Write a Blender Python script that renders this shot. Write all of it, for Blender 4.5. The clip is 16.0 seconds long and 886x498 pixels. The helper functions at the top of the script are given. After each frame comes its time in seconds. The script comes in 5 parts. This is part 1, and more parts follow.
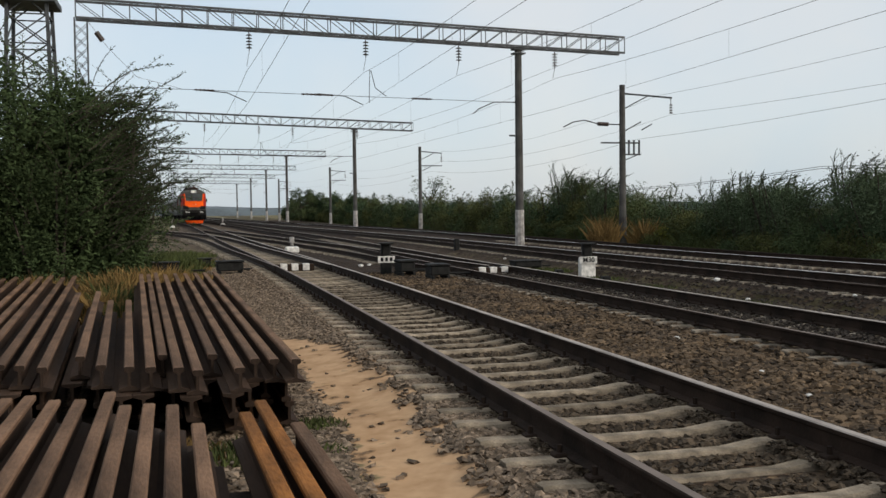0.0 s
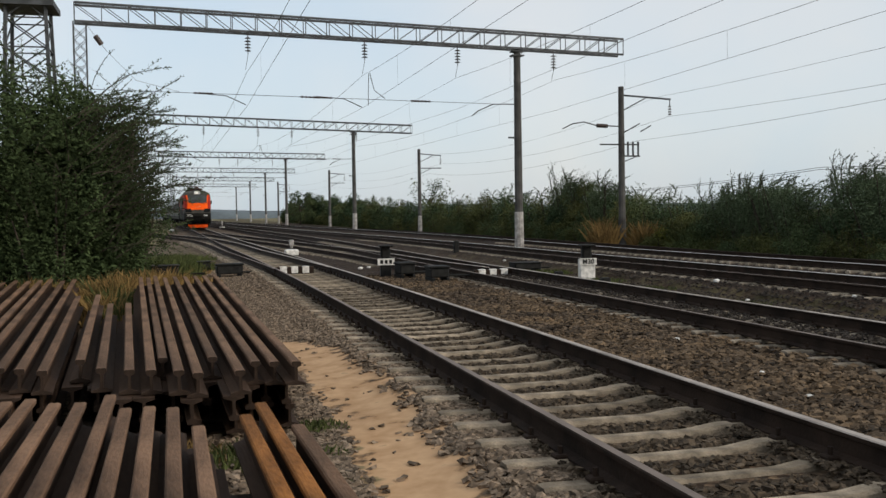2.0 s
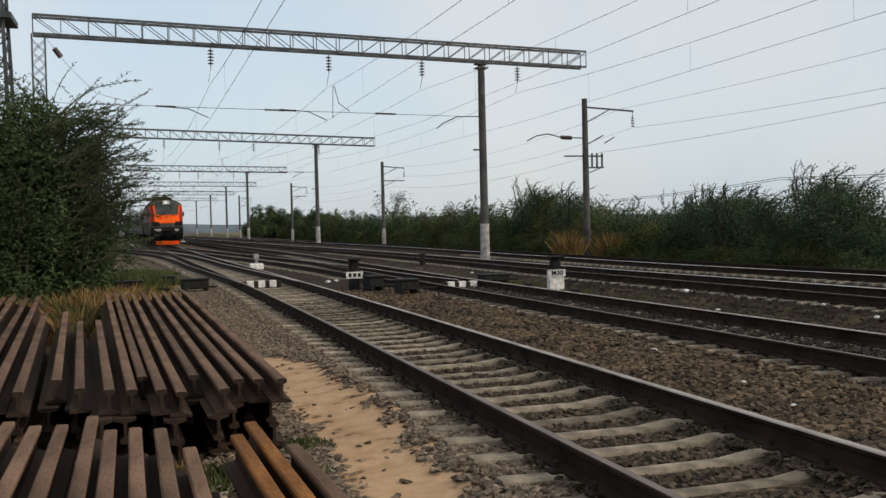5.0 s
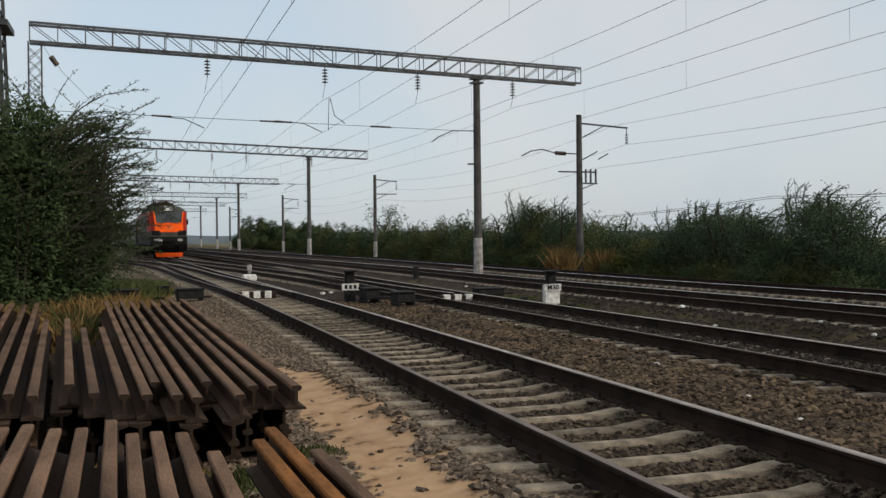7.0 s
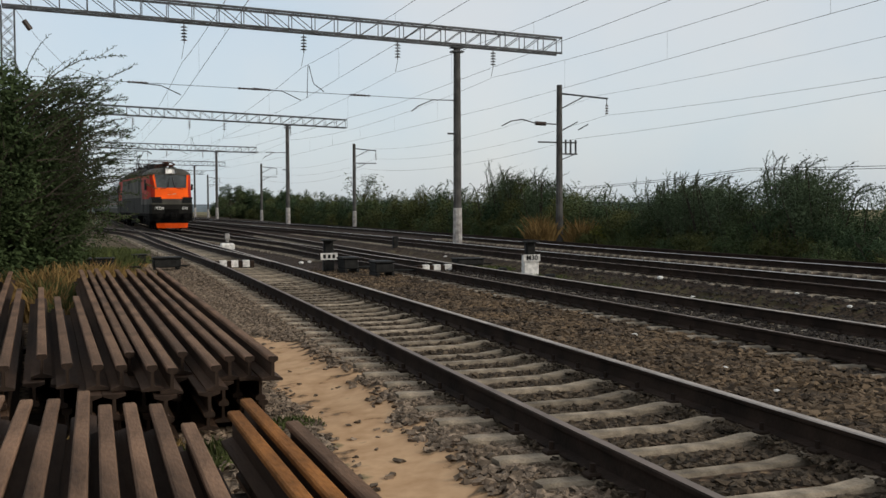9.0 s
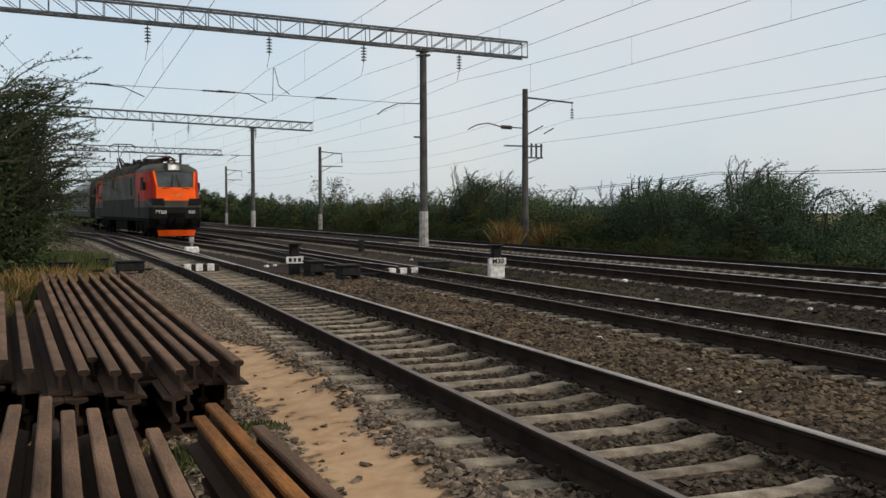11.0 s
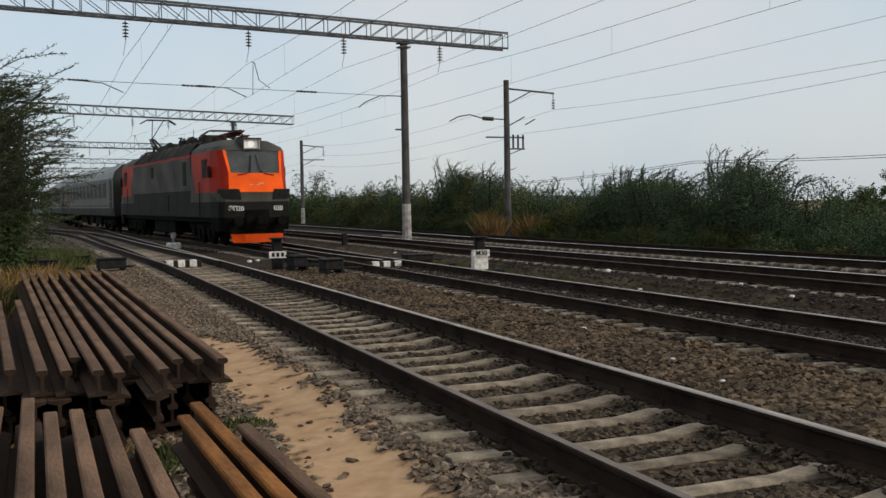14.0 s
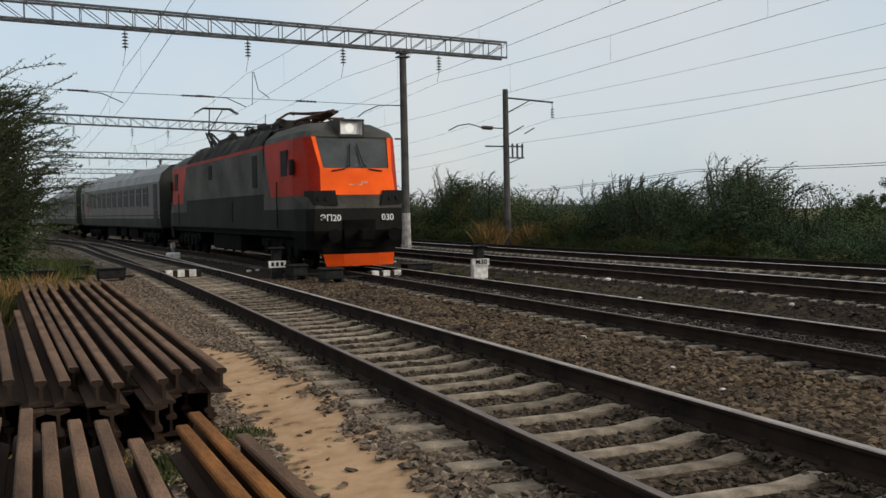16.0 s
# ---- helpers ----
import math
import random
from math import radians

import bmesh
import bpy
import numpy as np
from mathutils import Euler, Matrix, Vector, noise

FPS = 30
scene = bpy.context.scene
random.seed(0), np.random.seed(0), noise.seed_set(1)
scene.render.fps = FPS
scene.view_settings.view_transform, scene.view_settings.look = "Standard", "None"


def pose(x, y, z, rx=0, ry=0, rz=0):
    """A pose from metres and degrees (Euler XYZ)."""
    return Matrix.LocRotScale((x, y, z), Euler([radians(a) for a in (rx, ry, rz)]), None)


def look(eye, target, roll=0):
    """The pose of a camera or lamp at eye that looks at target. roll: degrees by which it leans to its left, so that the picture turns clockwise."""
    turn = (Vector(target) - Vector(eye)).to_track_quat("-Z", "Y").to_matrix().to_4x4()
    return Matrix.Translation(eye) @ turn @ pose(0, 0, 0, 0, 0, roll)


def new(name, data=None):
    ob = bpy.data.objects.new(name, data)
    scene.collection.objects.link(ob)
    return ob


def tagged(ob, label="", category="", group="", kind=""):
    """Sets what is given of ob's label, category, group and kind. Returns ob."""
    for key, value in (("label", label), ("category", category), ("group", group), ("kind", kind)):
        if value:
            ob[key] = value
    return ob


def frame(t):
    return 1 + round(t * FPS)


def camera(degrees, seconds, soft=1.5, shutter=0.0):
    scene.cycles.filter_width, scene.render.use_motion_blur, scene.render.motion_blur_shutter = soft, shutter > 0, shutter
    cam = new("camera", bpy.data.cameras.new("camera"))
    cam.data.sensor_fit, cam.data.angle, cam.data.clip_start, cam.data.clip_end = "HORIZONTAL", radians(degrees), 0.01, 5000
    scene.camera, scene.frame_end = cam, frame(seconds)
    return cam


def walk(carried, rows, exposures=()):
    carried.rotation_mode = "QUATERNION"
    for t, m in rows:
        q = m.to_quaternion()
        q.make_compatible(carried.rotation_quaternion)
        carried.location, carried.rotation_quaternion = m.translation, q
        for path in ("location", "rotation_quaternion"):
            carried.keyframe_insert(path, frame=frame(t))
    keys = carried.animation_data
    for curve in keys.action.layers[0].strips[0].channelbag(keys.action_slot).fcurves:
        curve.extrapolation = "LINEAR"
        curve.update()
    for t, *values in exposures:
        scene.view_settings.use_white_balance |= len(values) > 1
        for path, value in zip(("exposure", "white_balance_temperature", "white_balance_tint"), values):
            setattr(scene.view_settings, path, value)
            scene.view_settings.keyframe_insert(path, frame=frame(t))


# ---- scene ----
cam = camera(50.08, 16.0, soft=1.5)
walk(cam, [
    (0.0, pose(0.334, -0.237, 1.380, 87.95, 0.72, -14.71)),
    (0.5, pose(0.343, -0.231, 1.375, 87.57, 1.39, -14.68)),
    (1.0, pose(0.336, -0.237, 1.374, 87.89, 1.59, -15.14)),
    (1.5, pose(0.335, -0.230, 1.375, 88.32, 1.28, -15.11)),
    (2.0, pose(0.331, -0.237, 1.376, 88.09, 0.93, -14.75)),
    (2.5, pose(0.327, -0.236, 1.377, 88.24, 1.21, -14.58)),
    (3.0, pose(0.326, -0.239, 1.374, 88.19, 1.19, -14.59)),
    (3.5, pose(0.321, -0.235, 1.370, 88.06, 1.08, -14.43)),
    (4.0, pose(0.302, -0.204, 1.359, 87.41, 0.24, -15.12)),
    (4.5, pose(0.210, -0.109, 1.377, 89.23, 2.49, -15.10)),
    (4.7, pose(0.197, -0.093, 1.381, 88.65, 1.65, -16.80)),
    (6.8, pose(-0.031, -0.071, 1.358, 90.66, 0.88, -17.46)),
    (7.0, pose(-0.031, -0.062, 1.347, 89.65, 0.59, -17.70)),
    (7.5, pose(-0.036, -0.059, 1.345, 88.58, 0.66, -17.73)),
    (8.0, pose(-0.027, -0.040, 1.329, 88.11, 0.44, -18.63)),
    (8.2, pose(-0.005, 0.008, 1.348, 87.77, 0.22, -18.66)),
    (10.3, pose(-0.004, -0.006, 1.351, 87.92, 0.42, -20.28)),
    (10.5, pose(-0.015, 0.002, 1.350, 87.74, 0.29, -20.64)),
    (11.0, pose(-0.011, -0.011, 1.353, 88.01, 0.20, -20.98)),
    (11.5, pose(0.002, -0.016, 1.386, 87.88, -1.09, -24.29)),
    (12.0, pose(-0.007, -0.006, 1.400, 88.77, -0.26, -23.89)),
    (12.5, pose(-0.007, -0.008, 1.380, 88.96, 0.39, -23.08)),
    (13.0, pose(-0.011, -0.008, 1.378, 87.99, 0.86, -21.85)),
    (13.5, pose(-0.006, -0.008, 1.371, 87.43, 0.80, -22.11)),
    (14.0, pose(-0.007, -0.001, 1.369, 87.51, 0.98, -22.02)),
    (14.5, pose(-0.010, 0.009, 1.364, 87.75, 0.97, -22.20)),
    (15.0, pose(-0.010, 0.003, 1.367, 88.03, 0.78, -22.00)),
    (15.5, pose(-0.013, 0.010, 1.368, 87.94, 0.90, -21.85)),
    (16.0, pose(-0.000, 0.000, 1.367, 88.06, 1.15, -22.04)),
], exposures=((0.0, -0.02), (4.5, -0.04), (7.0, -0.17), (10.5, -0.06), (12.5, -0.11), (14.0, -0.15), (16.0, -0.12)))

# ---- world and sun ----
world = bpy.data.worlds.new("world")
scene.world = world
world.use_nodes = True
wn, wl = world.node_tree.nodes, world.node_tree.links
bg = wn["Background"]
sky = wn.new("ShaderNodeTexSky")
sky.sky_type = 'NISHITA'
sky.sun_disc = False
sky.sun_elevation = radians(28)
sky.sun_rotation = radians(142)
sky.air_density, sky.dust_density, sky.ozone_density = 1.0, 3.0, 1.0
tint = wn.new("ShaderNodeMix")
tint.data_type = 'RGBA'
tint.inputs[0].default_value = 0.66
haze = wn.new("ShaderNodeTexNoise")
haze.inputs["Scale"].default_value, haze.inputs["Detail"].default_value = 2.2, 6
hr = wn.new("ShaderNodeValToRGB")
hr.color_ramp.elements[0].position, hr.color_ramp.elements[0].color = 0.36, (0.62, 0.72, 0.80, 1)
hr.color_ramp.elements[1].position, hr.color_ramp.elements[1].color = 0.62, (0.79, 0.79, 0.78, 1)
wl.new(haze.outputs[0], hr.inputs[0])
up = wn.new("ShaderNodeVectorMath")
up.operation = 'SCALE'
up.inputs["Scale"].default_value = 10.0
wl.new(hr.outputs[0], up.inputs[0])
wl.new(up.outputs[0], tint.inputs[7])
wl.new(sky.outputs[0], tint.inputs[6])
wl.new(tint.outputs[2], bg.inputs[0])
bg.inputs[1].default_value = 0.124

sun = new("sun", bpy.data.lights.new("sun", 'SUN'))
sun.data.energy, sun.data.angle, sun.data.color = 1.7, radians(12), (1.0, 0.93, 0.82)
sun.matrix_world = look((0, 0, 0), (-0.66, 0.60, -0.45))
scene.view_settings.exposure = 0.0


# ---- materials ----
def mat(name, color, rough=0.8, metal=0.0, vary=0.25, scale=8.0, fine=60.0, bump=0.2, dark=None, spec=0.14, island=0.0, objrand=0.0, emit=None, stretch=1.0):
    m = bpy.data.materials.new(name)
    m.use_nodes = True
    n, l = m.node_tree.nodes, m.node_tree.links
    b = n["Principled BSDF"]
    b.inputs["Roughness"].default_value = rough
    b.inputs["Metallic"].default_value = metal
    b.inputs["Specular IOR Level"].default_value = spec
    tc = n.new("ShaderNodeTexCoord")
    big = n.new("ShaderNodeTexNoise")
    big.inputs["Scale"].default_value, big.inputs["Detail"].default_value = scale, 5
    sm = n.new("ShaderNodeTexNoise")
    sm.inputs["Scale"].default_value, sm.inputs["Detail"].default_value = fine, 3
    co = tc.outputs["Object"]
    if stretch != 1.0:
        mp0 = n.new("ShaderNodeMapping")
        mp0.inputs["Scale"].default_value = (1, stretch, 1)
        l.new(co, mp0.inputs[0])
        co = mp0.outputs[0]
    l.new(co, big.inputs["Vector"])
    l.new(co, sm.inputs["Vector"])
    dk = dark or tuple(c * (1 - vary) * 0.8 for c in color)
    lt = tuple(min(1, c * (1 + vary * 0.8)) for c in color)
    r1 = n.new("ShaderNodeValToRGB")
    r1.color_ramp.elements[0].position, r1.color_ramp.elements[1].position = 0.32, 0.68
    r1.color_ramp.elements[0].color, r1.color_ramp.elements[1].color = (*dk, 1), (*lt, 1)
    l.new(big.outputs[0], r1.inputs[0])
    mx = n.new("ShaderNodeMix")
    mx.data_type, mx.blend_type = 'RGBA', 'MULTIPLY'
    mx.inputs[0].default_value = 0.6
    r2 = n.new("ShaderNodeValToRGB")
    r2.color_ramp.elements[0].position, r2.color_ramp.elements[1].position = 0.3, 0.65
    v = 1 - vary
    r2.color_ramp.elements[0].color, r2.color_ramp.elements[1].color = (v, v, v, 1), (1, 1, 1, 1)
    l.new(sm.outputs[0], r2.inputs[0])
    l.new(r1.outputs[0], mx.inputs[6])
    l.new(r2.outputs[0], mx.inputs[7])
    out = mx.outputs[2]
    if island or objrand:
        if island:
            rnd = n.new("ShaderNodeNewGeometry").outputs["Random Per Island"]
        else:
            rnd = n.new("ShaderNodeObjectInfo").outputs["Random"]
        mp = n.new("ShaderNodeMapRange")
        amt = objrand or island
        mp.inputs[3].default_value, mp.inputs[4].default_value = 1 - amt, 1 + amt * 0.7
        l.new(rnd, mp.inputs[0])
        m2 = n.new("ShaderNodeVectorMath")
        m2.operation = 'SCALE'
        l.new(out, m2.inputs[0])
        l.new(mp.outputs[0], m2.inputs["Scale"])
        out = m2.outputs[0]
    l.new(out, b.inputs["Base Color"])
    if bump:
        bp = n.new("ShaderNodeBump")
        bp.inputs["Strength"].default_value, bp.inputs["Distance"].default_value = bump, 0.02
        l.new(sm.outputs[0], bp.inputs["Height"])
        l.new(bp.outputs[0], b.inputs["Normal"])
    if emit:
        b.inputs["Emission Color"].default_value = (*emit[:3], 1)
        b.inputs["Emission Strength"].default_value = emit[3]
    return m


# rust of webs and feet, with the shade between stacked rails in its colour
RUST_SHADED = mat("old_rail_rust_shaded", (0.05, 0.029, 0.018), 0.85, 0.0, 0.4, 3, 45, 0.3, objrand=0.3, stretch=0.12)
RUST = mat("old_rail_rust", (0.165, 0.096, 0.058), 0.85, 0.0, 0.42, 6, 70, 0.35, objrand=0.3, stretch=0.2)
RUST_ORANGE = mat("orange_rust", (0.25, 0.1, 0.026), 0.85, 0.0, 0.5, 6, 60, 0.35, stretch=0.22)
RAIL = mat("track_rail_side", (0.029, 0.0185, 0.013), 0.85, 0.0, 0.4, 3, 40, 0.2)
# polished steel; the sky's sheen is put into the first two pale colours
SHINE_HI = mat("rail_head_polish_sheen", (0.62, 0.58, 0.55), 0.5, 0.3, 0.1, 2, 30, 0.03)
SHINE_MID = mat("rail_head_dull_sheen", (0.40, 0.345, 0.30), 0.6, 0.2, 0.25, 2, 30, 0.05)
SHINE = mat("rail_head_worn", (0.19, 0.15, 0.125), 0.6, 0.2, 0.15, 2, 30, 0.05)
CONC = mat("sleeper_concrete", (0.30, 0.245, 0.18), 0.9, 0, 0.45, 5, 60, 0.5, objrand=0.4)
CONC_DK = mat("sleeper_oily", (0.26, 0.22, 0.17), 0.9, 0, 0.4, 6, 70, 0.4, objrand=0.35)
POLE = mat("pole_concrete", (0.085, 0.082, 0.078), 0.9, 0, 0.35, 1.5, 25, 0.3)
WHITEWASH = mat("pole_whitewash", (0.38, 0.36, 0.34), 0.9, 0, 0.4, 4, 30, 0.2)
STEEL = mat("gantry_steel", (0.085, 0.09, 0.095), 0.6, 0.3, 0.3, 2, 20, 0.1)
WIRE = mat("wire_dark", (0.05, 0.05, 0.05), 0.6, 0.4, 0.2, 3, 20, 0)
INSUL = mat("insulator_porcelain", (0.06, 0.045, 0.04), 0.3, 0, 0.2, 5, 30, 0)
BLACK = mat("black_iron", (0.018, 0.018, 0.017), 0.7, 0.1, 0.4, 6, 40, 0.2)
WHITE = mat("white_paint", (0.72, 0.70, 0.66), 0.7, 0, 0.2, 8, 50, 0.1)
STONE = mat("ballast_stone", (0.215, 0.162, 0.116), 0.92, 0, 0.35, 20, 150, 0.3, island=0.6)
STONE_RED = mat("ballast_stone_brown", (0.112, 0.077, 0.046), 0.92, 0, 0.45, 0.9, 150, 0.3, dark=(0.075, 0.056, 0.04), island=0.8)
LEAF = mat("hedge_leaf", (0.098, 0.118, 0.05), 0.9, 0, 0.35, 0.3, 8, 0, dark=(0.036, 0.06, 0.03), spec=0.05, island=0.45)
LEAF_DEEP = mat("deep_green_leaf", (0.068, 0.1, 0.05), 0.9, 0, 0.4, 0.4, 8, 0, dark=(0.034, 0.056, 0.03), spec=0.05, island=0.45)
LEAF_LIME = mat("yellow_green_leaf", (0.2, 0.2, 0.04), 0.9, 0, 0.3, 0.6, 8, 0, spec=0.05, island=0.35)
LEAF3 = mat("undergrowth_leaf", (0.115, 0.118, 0.044), 0.9, 0, 0.35, 0.35, 8, 0, dark=(0.042, 0.052, 0.02), spec=0.05, island=0.3)
STONE_DK = mat("ballast_stone_oily", (0.05, 0.041, 0.034), 0.9, 0, 0.3, 20, 150, 0.3, island=0.3)
LEAF_PLUME = mat("plume_leaf", (0.10, 0.135, 0.075), 0.9, 0, 0.35, 0.35, 8, 0, spec=0.05, island=0.25)
LEAF2 = mat("bush_leaf", (0.06, 0.086, 0.036), 0.9, 0, 0.35, 0.5, 8, 0, spec=0.05, island=0.3)
BARK = mat("bark", (0.06, 0.048, 0.038), 0.9, 0, 0.4, 5, 60, 0.4)
DRYGRASS = mat("dry_grass", (0.25, 0.16, 0.06), 0.9, 0, 0.3, 1, 20, 0, island=0.3)
GRASS = mat("green_grass", (0.075, 0.09, 0.03), 0.9, 0, 0.3, 1, 20, 0, island=0.3)
RED = mat("loco_red", (0.39, 0.024, 0.009), 0.55, 0, 0.25, 0.7, 12, 0.03, spec=0.1)
ORANGE = mat("loco_face_orange", (1.0, 0.115, 0.006), 0.6, 0, 0.06, 1, 20, 0.02, spec=0.12)
GREY_L = mat("loco_grey_light", (0.074, 0.071, 0.06), 0.6, 0, 0.4, 0.6, 9, 0.04, spec=0.08)
GREY_D = mat("loco_grey_dark", (0.0165, 0.016, 0.0142), 0.65, 0, 0.4, 0.6, 9, 0.04, spec=0.07)
UNDER = mat("loco_underframe", (0.007, 0.0068, 0.0064), 0.85, 0.0, 0.4, 2, 20, 0.2, spec=0.04)
ROOF_PANEL = mat("loco_roof_panel", (0.085, 0.083, 0.077), 0.6, 0.1, 0.35, 1.2, 20, 0.1)
ROOF = mat("loco_roof", (0.03, 0.028, 0.026), 0.7, 0.1, 0.35, 2, 20, 0.2)
COACH = mat("coach_paint", (0.10, 0.104, 0.094), 0.5, 0, 0.15, 0.6, 12, 0.05)
COACH_LOW = mat("coach_low_grey", (0.04, 0.042, 0.038), 0.6, 0, 0.3, 0.6, 12, 0.05, spec=0.08)
LIGHTGLASS = mat("headlamp_glass", (0.8, 0.8, 0.78), 0.15, 0, 0.05, 3, 20, 0)
LAMP_ON = mat("headlamp_lit", (0.55, 0.55, 0.52), 0.3, 0, 0.05, 3, 20, 0, emit=(1, 0.97, 0.9, 0.5))
GLASS = mat("dark_window_glass", (0.012, 0.013, 0.014), 0.5, 0, 0.1, 3, 20, 0, spec=0.1)
# base colour lightened to hold the sky that the sloping screen reflects
SCREEN = mat("windscreen_sky_glass", (0.085, 0.10, 0.10), 0.08, 0, 0.15, 2, 10, 0, spec=0.8)
LETTER = mat("white_lettering", (0.75, 0.75, 0.72), 0.6, 0, 0.05, 5, 30, 0)
# woods of the hill, with the haze of distance mixed into the blue-grey
HILL = mat("hazed_far_hill", (0.13, 0.155, 0.17), 1, 0, 0.25, 0.02, 0.3, 0)


def ground_material():
    m = bpy.data.materials.new("ground_gravel_and_earth")
    m.use_nodes = True
    n, l = m.node_tree.nodes, m.node_tree.links
    b = n["Principled BSDF"]
    b.inputs["Roughness"].default_value = 0.95
    b.inputs["Specular IOR Level"].default_value = 0.15
    tc = n.new("ShaderNodeTexCoord")
    vor = n.new("ShaderNodeTexVoronoi")
    vor.inputs["Scale"].default_value = 19
    l.new(tc.outputs["Object"], vor.inputs["Vector"])
    nz = n.new("ShaderNodeTexNoise")
    nz.inputs["Scale"].default_value, nz.inputs["Detail"].default_value = 0.7, 8
    l.new(tc.outputs["Object"], nz.inputs["Vector"])
    hsv = n.new("ShaderNodeSeparateColor")
    l.new(vor.outputs["Color"], hsv.inputs[0])
    ramp = n.new("ShaderNodeValToRGB")
    e = ramp.color_ramp.elements
    e[0].position, e[0].color = 0.0, (0.022, 0.016, 0.011, 1)
    e[1].position, e[1].color = 1.0, (0.165, 0.128, 0.09, 1)
    l.new(hsv.outputs[0], ramp.inputs[0])
    att = n.new("ShaderNodeVertexColor")
    att.layer_name = "kind"
    mul = n.new("ShaderNodeMix")
    mul.data_type, mul.blend_type = 'RGBA', 'MULTIPLY'
    mul.inputs[0].default_value = 1
    l.new(ramp.outputs[0], mul.inputs[6])
    r2 = n.new("ShaderNodeValToRGB")
    r2.color_ramp.elements[0].position, r2.color_ramp.elements[0].color = 0.35, (0.62, 0.52, 0.45, 1)
    r2.color_ramp.elements[1].position, r2.color_ramp.elements[1].color = 0.65, (1.0, 0.98, 0.95, 1)
    l.new(nz.outputs[0], r2.inputs[0])
    l.new(r2.outputs[0], mul.inputs[7])
    # sand
    sand = n.new("ShaderNodeTexNoise")
    sand.inputs["Scale"].default_value, sand.inputs["Detail"].default_value = 5, 10
    l.new(tc.outputs["Object"], sand.inputs["Vector"])
    sr = n.new("ShaderNodeValToRGB")
    sr.color_ramp.elements[0].position, sr.color_ramp.elements[0].color = 0.3, (0.345, 0.202, 0.102, 1)
    sr.color_ramp.elements[1].position, sr.color_ramp.elements[1].color = 0.7, (0.53, 0.345, 0.198, 1)
    l.new(sand.outputs[0], sr.inputs[0])
    er = n.new("ShaderNodeValToRGB")
    er.color_ramp.elements[0].position, er.color_ramp.elements[0].color = 0.3, (0.07, 0.066, 0.03, 1)
    er.color_ramp.elements[1].position, er.color_ramp.elements[1].color = 0.7, (0.19, 0.155, 0.082, 1)
    l.new(nz.outputs[0], er.inputs[0])
    sep = n.new("ShaderNodeSeparateColor")
    l.new(att.outputs["Color"], sep.inputs[0])

    def edge(sock):
        # ragged edge of a patch
        a = n.new("ShaderNodeMath")
        a.operation = 'MULTIPLY_ADD'
        a.inputs[1].default_value, a.inputs[2].default_value = 2.2, -1.1
        l.new(sand.outputs[0], a.inputs[0])
        s = n.new("ShaderNodeMath")
        s.operation = 'ADD'
        l.new(sock, s.inputs[0])
        l.new(a.outputs[0], s.inputs[1])
        r = n.new("ShaderNodeMapRange")
        r.inputs[1].default_value, r.inputs[2].default_value = 0.36, 0.66
        l.new(s.outputs[0], r.inputs[0])
        return r.outputs[0]

    m1 = n.new("ShaderNodeMix")
    m1.data_type = 'RGBA'
    sandmask = edge(sep.outputs[0])
    l.new(sandmask, m1.inputs[0])
    l.new(mul.outputs[2], m1.inputs[6])
    l.new(sr.outputs[0], m1.inputs[7])
    m2 = n.new("ShaderNodeMix")
    m2.data_type = 'RGBA'
    l.new(edge(sep.outputs[1]), m2.inputs[0])
    l.new(m1.outputs[2], m2.inputs[6])
    l.new(er.outputs[0], m2.inputs[7])
    # oily dark ballast
    m3 = n.new("ShaderNodeMix")
    m3.data_type, m3.blend_type = 'RGBA', 'MULTIPLY'
    l.new(sep.outputs[2], m3.inputs[0])
    l.new(m2.outputs[2], m3.inputs[6])
    m3.inputs[7].default_value = (0.25, 0.195, 0.16, 1)
    l.new(m3.outputs[2], b.inputs["Base Color"])
    bp = n.new("ShaderNodeBump")
    bp.inputs["Strength"].default_value, bp.inputs["Distance"].default_value = 0.7, 0.03
    inv = n.new("ShaderNodeMath")
    inv.operation = 'SUBTRACT'
    inv.inputs[0].default_value = 1.0
    l.new(sandmask, inv.inputs[1])
    hm = n.new("ShaderNodeMath")
    hm.operation = 'MULTIPLY'
    l.new(vor.outputs["Distance"], hm.inputs[0])
    l.new(inv.outputs[0], hm.inputs[1])
    hs = n.new("ShaderNodeMath")
    hs.operation = 'MULTIPLY_ADD'
    hs.inputs[1].default_value = 0.045
    l.new(sand.outputs[0], hs.inputs[0])
    l.new(hm.outputs[0], hs.inputs[2])
    l.new(hs.outputs[0], bp.inputs["Height"])
    l.new(bp.outputs[0], b.inputs["Normal"])
    return m


GROUND = ground_material()


# ---- building helpers ----
def mesh_of(bm, name, *mats):
    me = bpy.data.meshes.new(name)
    bm.to_mesh(me)
    bm.free()
    for m in mats:
        me.materials.append(m)
    return me


def part(name, bm, material, parent=None, label=""):
    mats = material if isinstance(material, (list, tuple)) else [material]
    ob = new(name, mesh_of(bm, name, *mats))
    ob.parent = parent
    if label:
        tagged(ob, label)
    return ob


def thing(name, label, category, group="", kind="", at=None):
    ob = new(name)
    ob.empty_display_size = 0.1
    if at is not None:
        ob.matrix_world = at
    return tagged(ob, label, category, group, kind)


